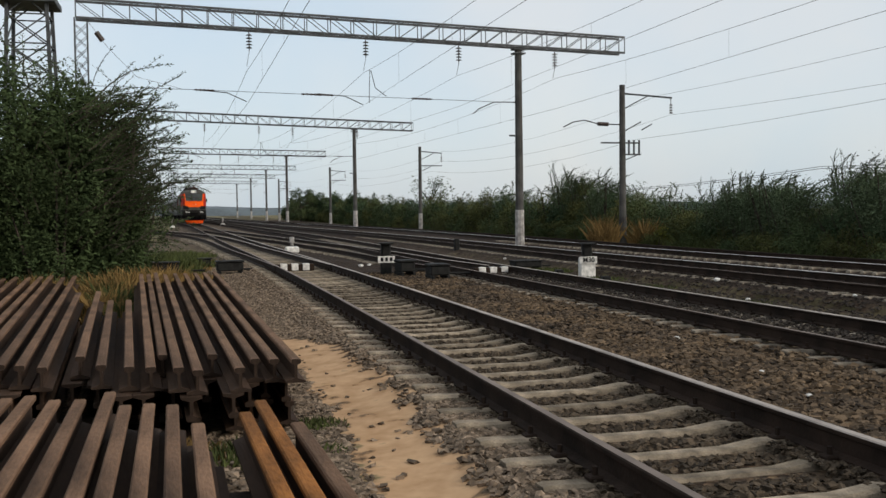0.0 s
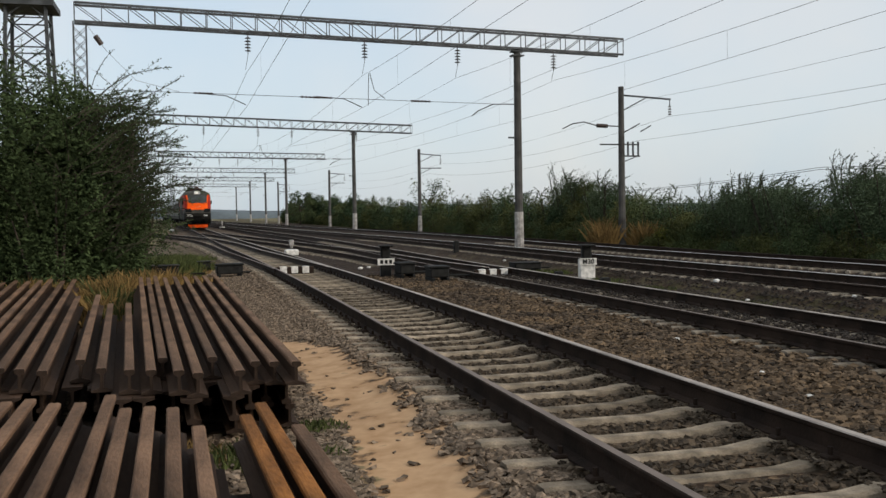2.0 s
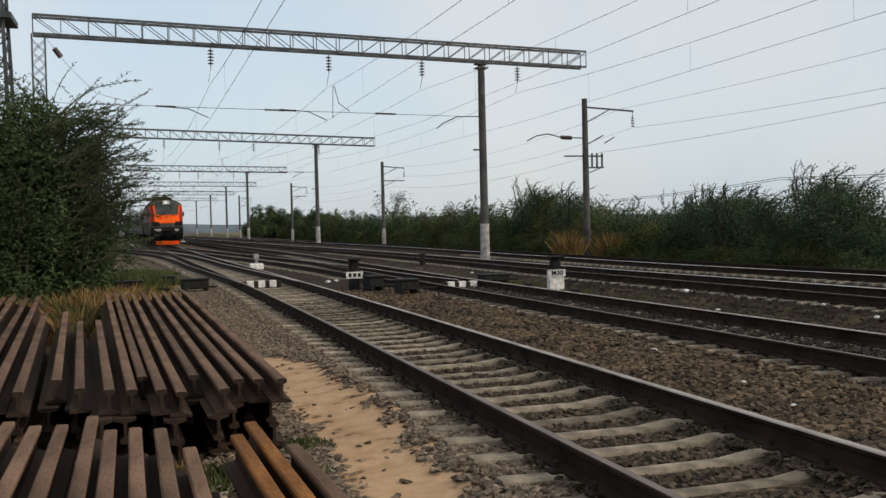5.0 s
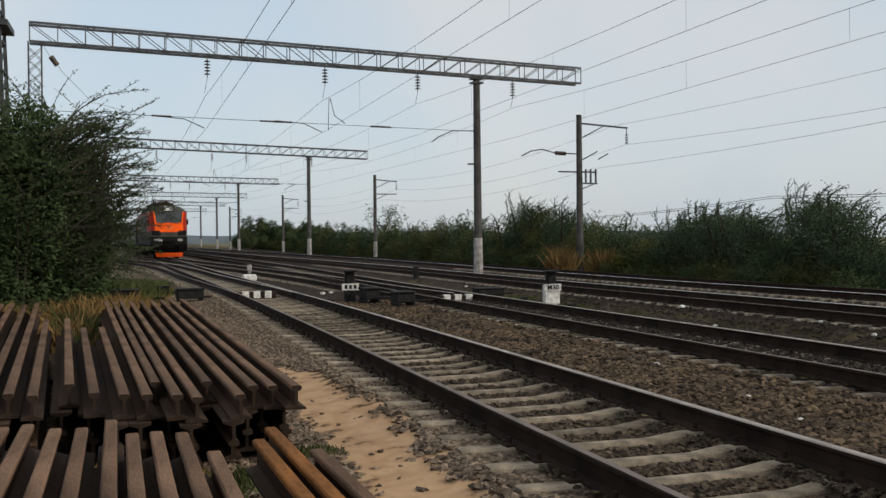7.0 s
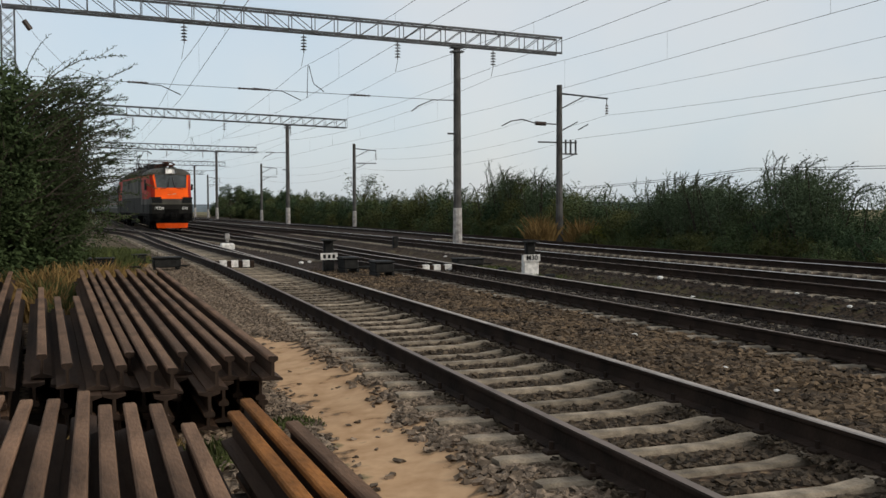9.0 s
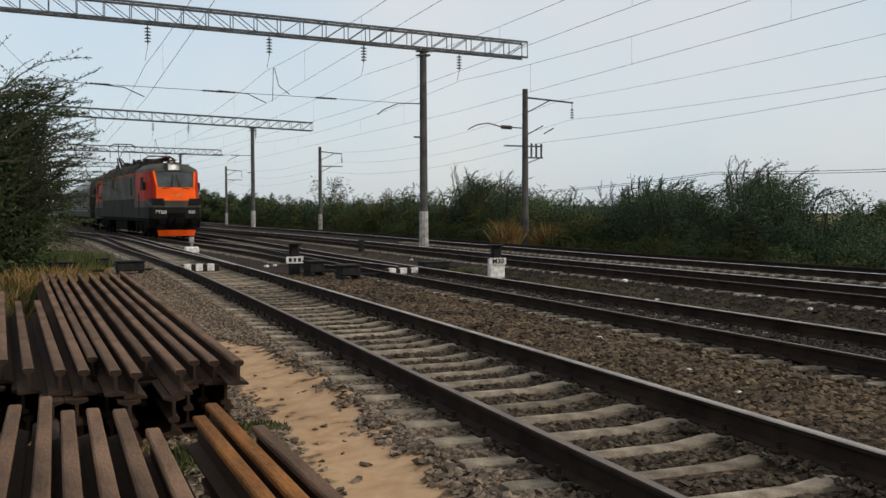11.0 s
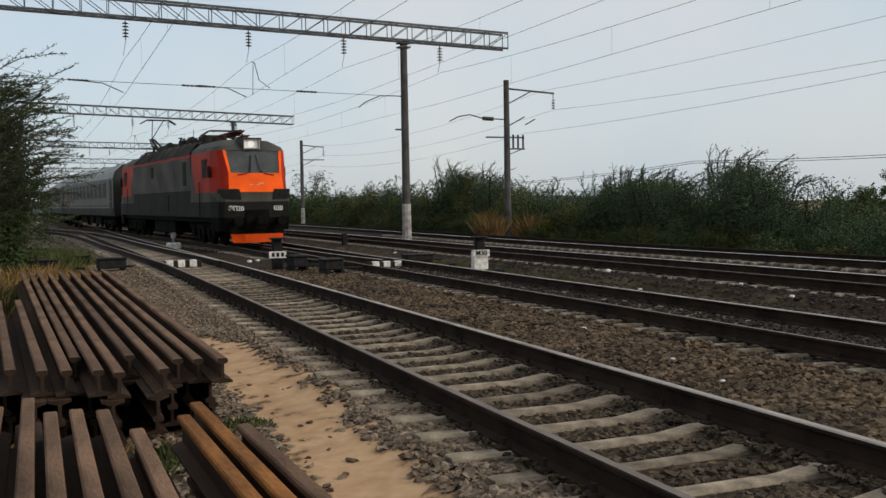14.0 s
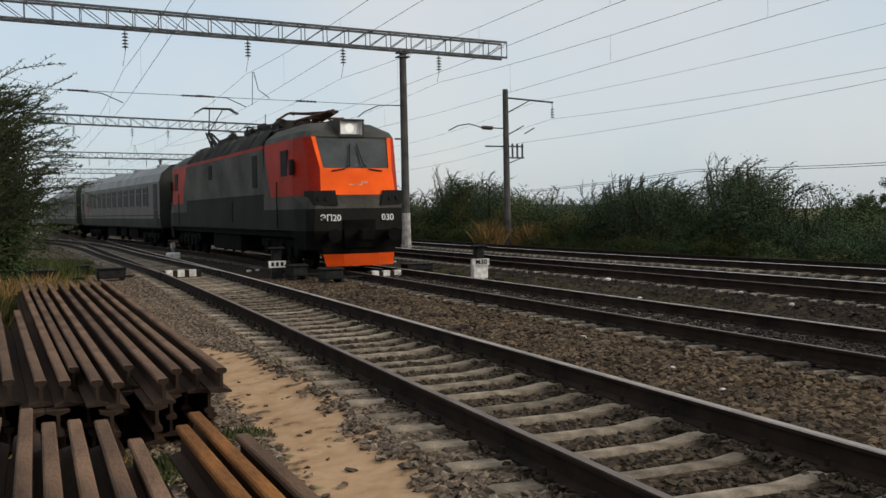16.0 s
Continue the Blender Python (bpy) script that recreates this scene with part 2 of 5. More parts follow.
def box(bm, x0, x1, y0, y1, z0, z1, bev=0.0, m=None, mi=0):
    vs = [bm.verts.new((x, y, z)) for x in (x0, x1) for y in (y0, y1) for z in (z0, z1)]
    fs = []
    for q in ((0, 1, 3, 2), (4, 6, 7, 5), (0, 4, 5, 1), (2, 3, 7, 6), (0, 2, 6, 4), (1, 5, 7, 3)):
        f = bm.faces.new([vs[i] for i in q])
        f.material_index = mi
        fs.append(f)
    if bev:
        es = list({e for f in fs for e in f.edges})
        r = bmesh.ops.bevel(bm, geom=es, offset=bev, segments=1, affect='EDGES', profile=0.7)
        vs = list({v for f in r["faces"] for v in f.verts} | {v for v in vs if v.is_valid})
        for f in r["faces"]:
            f.material_index = mi
    if m is not None:
        bmesh.ops.transform(bm, matrix=m, verts=vs)
    return vs


def tube(bm, p, q, r0, r1=None, n=6, mi=0):
    p, q = Vector(p), Vector(q)
    r1 = r0 if r1 is None else r1
    d = (q - p).normalized()
    a = d.orthogonal().normalized()
    b = d.cross(a)
    lo = [bm.verts.new(p + r0 * (math.cos(2 * math.pi * i / n) * a + math.sin(2 * math.pi * i / n) * b)) for i in range(n)]
    hi = [bm.verts.new(q + r1 * (math.cos(2 * math.pi * i / n) * a + math.sin(2 * math.pi * i / n) * b)) for i in range(n)]
    for i in range(n):
        f = bm.faces.new((lo[i], lo[(i + 1) % n], hi[(i + 1) % n], hi[i]))
        f.material_index = mi
    for loop in (lo[::-1], hi):
        f = bm.faces.new(loop)
        f.material_index = mi


def strand(bm, pts, r, n=4, mi=0):
    """One bent wire or rod through the points."""
    ps = [Vector(p) for p in pts]
    rings = []
    for i, p in enumerate(ps):
        d = (ps[min(i + 1, len(ps) - 1)] - ps[max(i - 1, 0)]).normalized()
        a = d.cross(Vector((0.31, 0.17, 0.93)))
        if a.length < 0.2:
            a = d.cross(Vector((1, 0, 0)))
        a.normalize()
        b = d.cross(a)
        rings.append([bm.verts.new(p + r * (math.cos(2 * math.pi * k / n) * a + math.sin(2 * math.pi * k / n) * b)) for k in range(n)])
    for u, v in zip(rings, rings[1:]):
        for k in range(n):
            bm.faces.new((u[k], u[(k + 1) % n], v[(k + 1) % n], v[k])).material_index = mi
    bm.faces.new(rings[0][::-1])
    bm.faces.new(rings[-1])


def sweep(bm, prof, frames, mi=None, caps=True):
    rings = [[bm.verts.new(f @ Vector((x, 0, z))) for x, z in prof] for f in frames]
    n = len(prof)
    for a, b in zip(rings, rings[1:]):
        for i in range(n):
            f = bm.faces.new((a[i], a[(i + 1) % n], b[(i + 1) % n], b[i]))
            if mi:
                f.material_index = mi[i]
    if caps:
        bm.faces.new(rings[0])
        bm.faces.new(rings[-1][::-1])


# ---- lie of the land and the lines of the tracks ----
def rise(y):
    return 0.0068 * (math.sqrt((y - 25) ** 2 + 64) - 8) if y > 25 else 0.0


def smooth(pts):
    """x as a smooth function of y through the points (y, x)."""
    ys = np.array([p[0] for p in pts], float)
    xs = np.array([p[1] for p in pts], float)
    d = np.gradient(xs, ys)

    def f(y):
        i = int(np.clip(np.searchsorted(ys, y) - 1, 0, len(ys) - 2))
        h = ys[i + 1] - ys[i]
        t = (y - ys[i]) / h
        if t > 1:
            return xs[-1] + d[-1] * (y - ys[-1])
        if t < 0:
            return xs[0] + d[0] * (y - ys[0])
        return float((2*t**3 - 3*t*t + 1) * xs[i] + (t**3 - 2*t*t + t) * h * d[i] + (3*t*t - 2*t**3) * xs[i+1] + (t**3 - t*t) * h * d[i+1])
    return f


LINE_A = smooth([(-60, 3.46), (0, 3.46), (18, 3.46), (26, 3.38), (34, 3.2), (42, 2.9), (58, 2.35), (80, 1.72), (101, 1.1), (130, 0.05), (150, -0.75), (250, -6.6), (400, -19.6)])
LINE_B = smooth([(-60, 8.25), (0, 8.25), (25, 8.25), (40, 8.2), (55, 8.0), (67, 7.6), (80, 6.9), (116, 5.2), (150, 3.4), (250, -3), (400, -16)])
LINE_X = smooth([(-60, 8.25), (0, 8.25), (16, 8.25), (24, 7.98), (30, 7.54), (36, 7.28), (42, 6.74), (48, 6.06), (56, 5.05), (64, 4.05), (72, 3.05), (82, 2.05), (96, 1.33), (112, 0.72), (130, 0.05), (150, -0.75), (250, -6.6), (400, -19.6)])
LINE_C = smooth([(-60, 13.07), (0, 13.07), (30, 13.07), (48, 12.6), (61, 11.9), (71, 11.1), (90, 9.6), (116, 7.9), (150, 5.9), (250, -0.5), (400, -13.5)])
LINE_D = smooth([(-60, 17.85), (0, 17.85), (40, 17.85), (61, 17.6), (75, 17.0), (100, 15.0), (130, 12.2), (170, 9.0), (250, 4), (400, -9)])
LINE_E = smooth([(20, 3.44), (28, 3.3), (34, 2.98), (42, 2.46), (52, 1.95), (63, 1.0), (71, -0.3), (85, -3.4), (110, -10), (150, -22)])
ZB = -0.09


def place_on(line, y, z=0.0):
    dx = (line(y + 0.5) - line(y - 0.5))
    z = z(y) if callable(z) else z
    return pose(line(y), y, rise(y) + z, 0, 0, math.degrees(math.atan2(-dx, 1)))


# ---- ground ----
def ground_height(x, y):
    z = -0.27
    if x < 2.2:
        z -= 0.06 * min(1, (2.2 - x) / 0.9)
    if 4.6 < x < 7.0:
        z -= 0.03
    if x > 6.6:
        z += 0.5 * ZB * min(1, (x - 6.6) / 0.5)
    if 9.6 < x < 11.8:
        z -= 0.08
    if x > 19.5:
        z -= 0.35 * min(1, (x - 19.5) / 1.5)
    if y < 60:
        z += 0.03 * noise.noise((x * 0.8, y * 0.8, 0)) + 0.015 * noise.noise((x * 3.1, y * 3.1, 4))
    for c in (LINE_A, LINE_B, LINE_C, LINE_D):
        d = abs(x - c(y))
        if d < 1.7:
            z = max(z, (-0.235 if c is not LINE_B else -0.235 + ZB) + 0.03 * min(1, max(0, d - 0.9) / 0.15) - 0.12 * max(0, d - 1.3) / 0.4)
    if x < -6:
        z += 0.05 * min(6, -6 - x)
    return z + rise(y)


def build_ground():
    xs = list(np.arange(-9, 12.01, 0.2)) + list(np.arange(12.4, 30, 0.5)) + [32, 36, 42, 50, 65, 90, 140, 250, 500, 1000, 2200]
    xs = [-2200, -1000, -500, -250, -120, -70, -45, -30, -22, -16, -12.5, -10.5] + xs
    ys = [-600, -200, -80, -40, -20, -10, -6, -3] + list(np.arange(-1, 40, 0.2)) + list(np.arange(40, 100, 1.0)) + list(np.arange(100, 200, 5)) + [220, 260, 320, 400, 600, 1000, 1800, 3000]
    nx = len(xs)
    verts = [(x, y, ground_height(x, y) if y < 450 else rise(450) - 0.3) for y in ys for x in xs]
    faces = [(j * nx + i, j * nx + i + 1, (j + 1) * nx + i + 1, (j + 1) * nx + i) for j in range(len(ys) - 1) for i in range(nx - 1)]
    me = bpy.data.meshes.new("ground")
    me.from_pydata(verts, [], faces)
    me.materials.append(GROUND)
    me.polygons.foreach_set("use_smooth", [True] * len(faces))
    att = me.color_attributes.new("kind", 'FLOAT_COLOR', 'POINT')
    cols = []
    for x, y, z in verts:
        mid = 1.75 + 0.08 * math.sin(y * 0.9) - max(0, y - 11) * 0.12 - 0.02 * max(0, min(4, 7 - y))
        half = 0.41 if y < 12 else 0.41 * max(0, 1 - (y - 12) / 2.0)
        s = max(0, min(1, 1.15 - abs(x - mid) / half * 0.62)) if half > 0.05 else 0
        gr = 1.0 if (x < -2.4 and y > 18.5) or x > 19.6 or x < -9 or y > 190 else 0.0
        if 20 < y < 75 and x < min(1.2, LINE_E(y) - 1.5) and gr == 0:
            gr = 0.35
        if 9.9 < x < 11.7 and y < 40:
            gr = 0.5 if 13 < y < 32 else 0.34
        if 3.5 < y < 7.6 and 1.05 < x < 1.5:
            gr = 0.42
        dk = 0.0
        for c in (LINE_B, LINE_C, LINE_D, LINE_X):
            if abs(x - c(y)) < 1.5:
                dk = 1.0
        if 9.5 < x < 19.4 and dk == 0:
            dk = 0.6
        if 4.6 < x < 6.9 and y < 60:
            dk = 0.5 if y < 24 else 0.9
        if abs(x - LINE_A(y)) < 1.0 and y > 26:
            dk = 0.4
        cols += [s, gr, dk, 1.0]
    att.data.foreach_set("color", cols)
    g = new("ground", me)
    tagged(g, "gravel and trodden earth ground of the railway yard", "ground", kind="structure")


build_ground()

# ---- tracks ----
RAIL_PROF = [(-0.075, -0.18), (0.075, -0.18), (0.075, -0.165), (0.012, -0.145), (0.010, -0.045), (0.036, -0.032), (0.037, -0.008), (0.028, 0.0), (-0.028, 0.0), (-0.037, -0.008), (-0.036, -0.032), (-0.010, -0.045), (-0.012, -0.145), (-0.075, -0.165)]
RAIL_MI = [0, 0, 0, 0, 0, 0, 0, 1, 0, 0, 0, 0, 0, 0]
# heads take the lit rust, webs and feet the shaded one
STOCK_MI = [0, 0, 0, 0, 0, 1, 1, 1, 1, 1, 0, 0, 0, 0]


def rail_along(parent, line, off, y0, y1, dz=0.0, shine=True):
    bm = bmesh.new()
    ys = [y0]
    while ys[-1] < y1:
        ys.append(min(y1, ys[-1] + (1.0 if ys[-1] < 80 else 4.0)))
    sweep(bm, RAIL_PROF, [place_on(line, y, dz) @ Matrix.Translation((off, 0, 0)) for y in ys], ([0] * 6 + [1, 1, 1] + [0] * 5 if off > 0 or line is LINE_D else RAIL_MI) if shine else None)
    bmesh.ops.recalc_face_normals(bm, faces=bm.faces)
    # rails that catch the sky get a head colour with the sheen in it
    return part("rail", bm, [RAIL, SHINE_HI if line is LINE_D or (line is LINE_C and off > 0) else SHINE_MID if off > 0 else SHINE], parent)


def sleeper_mesh(material, name="sleeper"):
    bm = bmesh.new()
    prof = [(-1.26, -0.172, 0.155), (-1.22, -0.165, 0.145), (-0.98, -0.172, 0.145), (-0.60, -0.165, 0.145), (-0.35, -0.20, 0.135), (0.30, -0.20, 0.135), (0.58, -0.165, 0.145), (0.98, -0.172, 0.145), (1.22, -0.165, 0.145), (1.26, -0.172, 0.155)]
    rings = [[bm.verts.new(p) for p in ((x, -w / 2 - 0.03, -0.36), (x, -w / 2, z - 0.02), (x, -w / 2 + 0.02, z), (x, w / 2 - 0.02, z), (x, w / 2, z - 0.02), (x, w / 2 + 0.03, -0.36))] for x, z, w in prof]
    for a, b in zip(rings, rings[1:]):
        for i in range(5):
            bm.faces.new((a[i], b[i], b[i + 1], a[i + 1]))
    bm.faces.new(rings[0])
    bm.faces.new(rings[-1][::-1])
    bmesh.ops.recalc_face_normals(bm, faces=bm.faces)
    return mesh_of(bm, name, material)


SLEEPER, SLEEPER_DK = sleeper_mesh(CONC), sleeper_mesh(CONC_DK)


def clip_mesh():
    bm = bmesh.new()
    for s in (-1, 1):
        for o in (-0.795, 0.795):
            box(bm, o + s * 0.06, o + s * 0.15, -0.05, 0.05, -0.185, -0.15, 0.01)
            tube(bm, (o + s * 0.1, 0, -0.15), (o + s * 0.1, 0, -0.10), 0.018, n=6)
    return mesh_of(bm, "rail_clips", RAIL)


CLIP = clip_mesh()


def track(name, label, line, y0, y1, s0, s1, dz, mesh, step=0.51, rails=True):
    tr = thing(name, label, "railway track", kind="structure")
    if rails:
        for off in (-0.795, 0.795):
            rail_along(tr, line, off, y0, y1, dz, not (line is LINE_D and off > 0))
    y = s0
    rnd = random.Random(len(name))
    while y < s1:
        m = place_on(line, y + rnd.uniform(-0.03, 0.03), (dz(y) if callable(dz) else dz) - rnd.uniform(-0.004, 0.018)) @ pose(rnd.uniform(-0.03, 0.03), 0, 0, 0, 0, rnd.uniform(-1.5, 1.5))
        ob = new("sleeper", mesh)
        ob.parent, ob.matrix_world = tr, m
        if y < 30:
            c = new("rail_clip", CLIP)
            c.parent, c.matrix_world = tr, place_on(line, y, dz)
        y += step
    return tr


track("track_1", "railway track of dark rails on pale concrete sleepers", LINE_A, -30, 330, -11.19, 62, 0, SLEEPER, 0.5535)
track("track_2", "railway track with oily dark concrete sleepers", LINE_B, -30, 330, -12.3, 62, ZB, SLEEPER_DK, 0.52)
track("track_3", "railway track of worn rails in dark ballast", LINE_C, -30, 330, -9.3, 62, 0, SLEEPER_DK)
track("track_4", "railway track beside the overgrown verge", LINE_D, -30, 330, 8.0, 50, 0, SLEEPER_DK)
track("track_5", "crossover track curving between two lines", LINE_X, 26, 84, 32, 84, lambda y: ZB * (1 - min(1, max(0, (y - 35) / 35))) - 0.005, SLEEPER_DK, 0.6)
track("track_6", "siding track diverging by the bush", LINE_E, 27, 140, 34, 66, -0.005, SLEEPER_DK, 0.6)


# ---- old rails stacked on the ground ----
def stock_rail(x0, y0, slope, length, z, material, label, group, turn=0, flip=False, climb=0.0):
    bm = bmesh.new()
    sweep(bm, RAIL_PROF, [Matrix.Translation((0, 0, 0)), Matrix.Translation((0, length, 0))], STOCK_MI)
    # end faces get the darkest brown, which paints the shade on them
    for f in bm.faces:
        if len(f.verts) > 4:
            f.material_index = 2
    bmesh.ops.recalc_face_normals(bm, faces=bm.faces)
    ob = new("old_rail", mesh_of(bm, "old_rail", RUST_SHADED, material, RAIL))
    m = pose(x0, y0, z, 0, 0, math.degrees(math.atan(-slope)))
    ob.matrix_world = m @ pose(0, 0, 0, climb, 0, 0) @ (pose(0, 0, -0.18, 0, 180, 0) if flip else pose(0, 0, 0, 0, turn, 0))
    return tagged(ob, label, "rail", group)


def rail_stack():
    rnd = random.Random(5)
    ends = [6.95, 7.12, 7.17, 6.78, 7.52, 6.77, 6.8, 7.62, 6.98, 7.05, 7.2, 7.7, 7.28, 7.37, 7.5, 7.3, 7.6, 7.5]
    heads = [1.06, 0.91, 0.77, 0.635, 0.455, 0.34, 0.205, 0.07, 0.005, -0.15, -0.36, -0.56, -0.78, -0.95]
    n = 28
    for i in range(n):
        x = heads[i] if i < 14 else -0.95 - 0.16 * (i - 13)
        y0 = ends[i] if i < 18 else 7.5 + rnd.uniform(-0.3, 0.3)
        y1 = 18.2 + rnd.uniform(-0.2, 0.2)
        if i in (9, 10):
            y1 = 12.8
        if i in (11, 12):
            y1 = 14.4
        slope = -0.0335 - (0.003 * i if i < 9 else 0.027 + 0.0035 * (i - 8))
        stock_rail(x, y0, slope, y1 - y0, 0.30 + rnd.uniform(-0.012, 0.012), RUST, "brown rusted used rail lying in a stack", "rails of the large stack", rnd.uniform(-3, 3), climb=0.3)
        stock_rail(x - 0.05, y0 + rnd.uniform(-0.15, 0.35), slope, y1 - y0 - 0.3, 0.105, RUST, "brown rusted used rail in the lower layer of a stack", "rails of the large stack", flip=True, climb=0.3)
        if i % 2 == 0 or i < 8:
            stock_rail(x - 0.02, y0 + rnd.uniform(0.1, 0.5), slope, y1 - y0 - 0.5, -0.09, RUST, "brown rusted used rail in the lower layer of a stack", "rails of the large stack", climb=0.3)
    near = [(-1.27, 6.34), (-0.99, 6.15), (-0.84, 6.24), (-0.70, 6.24), (-0.53, 6.05), (-0.38, 6.05), (-0.22, 6.27), (-0.09, 5.72), (0.045, 5.78), (0.185, 5.66), (0.33, 5.14)]
    for x, y in near:
        s = 0.022
        L = 9.0
        stock_rail(x + s * L, y - L, -s, L, 0.26 + rnd.uniform(-0.01, 0.01), RUST, "brown rusted used rail lying in the small stack", "rails of the small stack", rnd.uniform(-2, 2))
        stock_rail(x + s * L + 0.05, y - L - 0.2, -s, L - 0.1, 0.075, RUST, "brown rusted used rail in the lower layer", "rails of the small stack", flip=True)
    for x, y, mtl, lab in ((0.60, 5.42, RUST_ORANGE, "bright orange rusted rail lying beside the small stack"), (0.71, 5.76, RUST_ORANGE, "orange rusted rail lying beside the small stack"), (0.865, 5.05, RUST, "brown rusted rail at the edge of the small stack")):
        stock_rail(x + 0.04 * 9, y - 9, -0.04, 9, 0.24, mtl, lab, "rails of the small stack")
        stock_rail(x + 0.04 * 9 + 0.03, y - 9.1, -0.04, 9, 0.055, RUST, "brown rusted rail under another rail", "rails of the small stack", flip=True)
    for y in (8.2, 12.5, 16.8):
        bm = bmesh.new()
        box(bm, -3.3, 1.15, y - 0.1, y + 0.1, -0.36, -0.272, 0.01)
        ob = part("timber_bearer", bm, BARK)
        tagged(ob, "dark old timber bearer under the rail stack", "timber")
    for y in (4.9, 2.2):
        bm = bmesh.new()
        box(bm, -1.5, 1.02, y - 0.08, y + 0.08, -0.36, -0.105, 0.01)
        tagged(part("timber_bearer", bm, BARK), "dark old timber bearer under the small stack", "timber")


rail_stack()


# ---- overhead line: gantries, poles, wires ----
def gantry(px, y, left, right, zt, insul, turn, climb, depth=0.78):
    x0, x1, pole_x, insul_x = -left, right, 0.0, insul
    g = thing("gantry", "grey lattice steel gantry beam over the tracks", "gantry", "gantries over the tracks", at=pose(px, y, rise(y), 0, 0, turn))
    zb = zt - depth
    bm = bmesh.new()
    for yy in (-0.28, 0.28):
        for z in (zb, zt):
            box(bm, x0, x1, yy - 0.045, yy + 0.045, z - 0.045, z + 0.045)
        n = int((x1 - x0) / 1.05)
        st = (x1 - x0) / n
        for i in range(n + 1):
            x = x0 + i * st
            tube(bm, (x, yy, zb), (x, yy, zt), 0.024, n=4)
            if i < n:
                a, b = (zt, zb) if i < n * 0.5 else (zb, zt)
                tube(bm, (x, yy, a), (x + st, yy, b), 0.022, n=4)
    for i in range(0, int((x1 - x0) / 1.24) + 1):
        x = x0 + i * 1.24
        tube(bm, (x, -0.28, zt), (x, 0.28, zt), 0.02, n=4)
        tube(bm, (x, -0.28, zb), (x + 1.0, 0.28, zb), 0.02, n=4)
    for v in bm.verts:
        v.co.z -= climb * v.co.x
    part("beam", bm, STEEL, g)
    bm = bmesh.new()
    tube(bm, (pole_x, 0, 1.5), (pole_x, 0, zb - 0.03), 0.2, 0.165, 10)
    post = part("pole", bm, POLE, g, "grey reinforced concrete pole")
    bm = bmesh.new()
    tube(bm, (pole_x, 0, -0.8), (pole_x, 0, 1.5), 0.235, 0.215, 10)
    part("pole_foot", bm, WHITEWASH, g, "flaking whitewashed pole foot")
    for z in (zb - 0.35, zb - 0.15):
        bm = bmesh.new()
        box(bm, pole_x - 0.3, pole_x + 0.3, -0.23, 0.23, z, z + 0.06)
        part("pole_clamp", bm, STEEL, g)
    bm = bmesh.new()
    box(bm, pole_x - 0.5, pole_x - 0.15, -0.05, 0.05, 5.1, 5.18)
    part("stub_bracket", bm, STEEL, g)
    # lattice leg
    bm = bmesh.new()
    lx = x0 + 0.2
    leg_top = zb - climb * lx
    for dx in (-0.25, 0.25):
        for dy in (-0.25, 0.25):
            box(bm, lx + dx - 0.03, lx + dx + 0.03, dy - 0.03, dy + 0.03, -0.6, leg_top)
    z = 0.0
    k = 0
    while z < leg_top - 0.5:
        for dy in (-0.25, 0.25):
            tube(bm, (lx - 0.25, dy, z), (lx + 0.25, dy, z + 0.5), 0.015, n=4)
            tube(bm, (lx + 0.25, dy, z), (lx - 0.25, dy, z + 0.5), 0.015, n=4)
        z += 0.5
    part("lattice_leg", bm, STEEL, g)
    for ix in insul_x:
        bm = bmesh.new()
        zi = zb - climb * ix
        tube(bm, (ix, 0, zi), (ix, 0, zi - 0.95), 0.02, n=5)
        for k in range(5):
            zz = zi - 0.2 - 0.14 * k
            tube(bm, (ix, 0, zz), (ix, 0, zz - 0.05), 0.06, 0.15, 8)
        part("insulator", bm, INSUL, g)
        bm = bmesh.new()
        tube(bm, (ix, 0, zi - 0.95), (ix - 0.12, 0, 8.0), 0.012, n=4)
        part("hanger", bm, WIRE, g)
        # insulating rods in the cross-span wire beside each line
        for d0, d1 in ((-2.4, -1.55), (2.3, 3.2)):
            xa, xb = ix + d0, ix + d1
            if x0 < xa and xb < pole_x:
                bm = bmesh.new()
                za, zc = (6.95 - 0.2 * (xx - x0) / (pole_x - x0) for xx in (xa, xb))
                tube(bm, (xa, 0, za), (xb, 0, zc), 0.03, n=6)
                for k in range(5):
                    f = (k + 0.5) / 5
                    tube(bm, (xa + (xb - xa) * f - 0.03, 0, za + (zc - za) * f), (xa + (xb - xa) * f + 0.03, 0, za + (zc - za) * f), 0.05, n=6)
                part("span_insulator", bm, INSUL, g)
    # jumper between the carrying cable and the contact wire of the second line
    bm = bmesh.new()
    jx = insul_x[1] + 0.1
    strand(bm, [(jx, -0.3, 8.0), (jx - 0.03, -0.3, 7.2), (jx - 0.05, -0.3, 6.5)], 0.02, 4)
    strand(bm, [(jx + 0.05, -0.3, 8.0), (jx + 0.25, -0.3, 7.2), (jx + 0.75, -0.3, 6.85)], 0.02, 4)
    part("jumper", bm, WIRE, g)
    # steady arms
    bm = bmesh.new()
    strand(bm, [(x0, 0, 6.95), (pole_x, 0, 6.75)], 0.012, 4)
    part("span_wire", bm, WIRE, g)
    for ix in insul_x[:2]:
        bm = bmesh.new()
        strand(bm, [(ix - 2.3, 0.05, 6.9), (ix - 1.0, 0.05, 6.82), (ix - 0.15, 0.05, 6.45)], 0.022, 5)
        part("steady_arm", bm, WIRE, g)
    bm = bmesh.new()
    strand(bm, [(pole_x, 0, 6.78), (pole_x - 1.3, 0, 6.75), (pole_x - 2.1, 0, 6.4), (pole_x - 2.4, 0, 6.15)], 0.026, 5)
    part("bracket_arm", bm, WIRE, g)
    bm = bmesh.new()
    zs = leg_top - 0.35
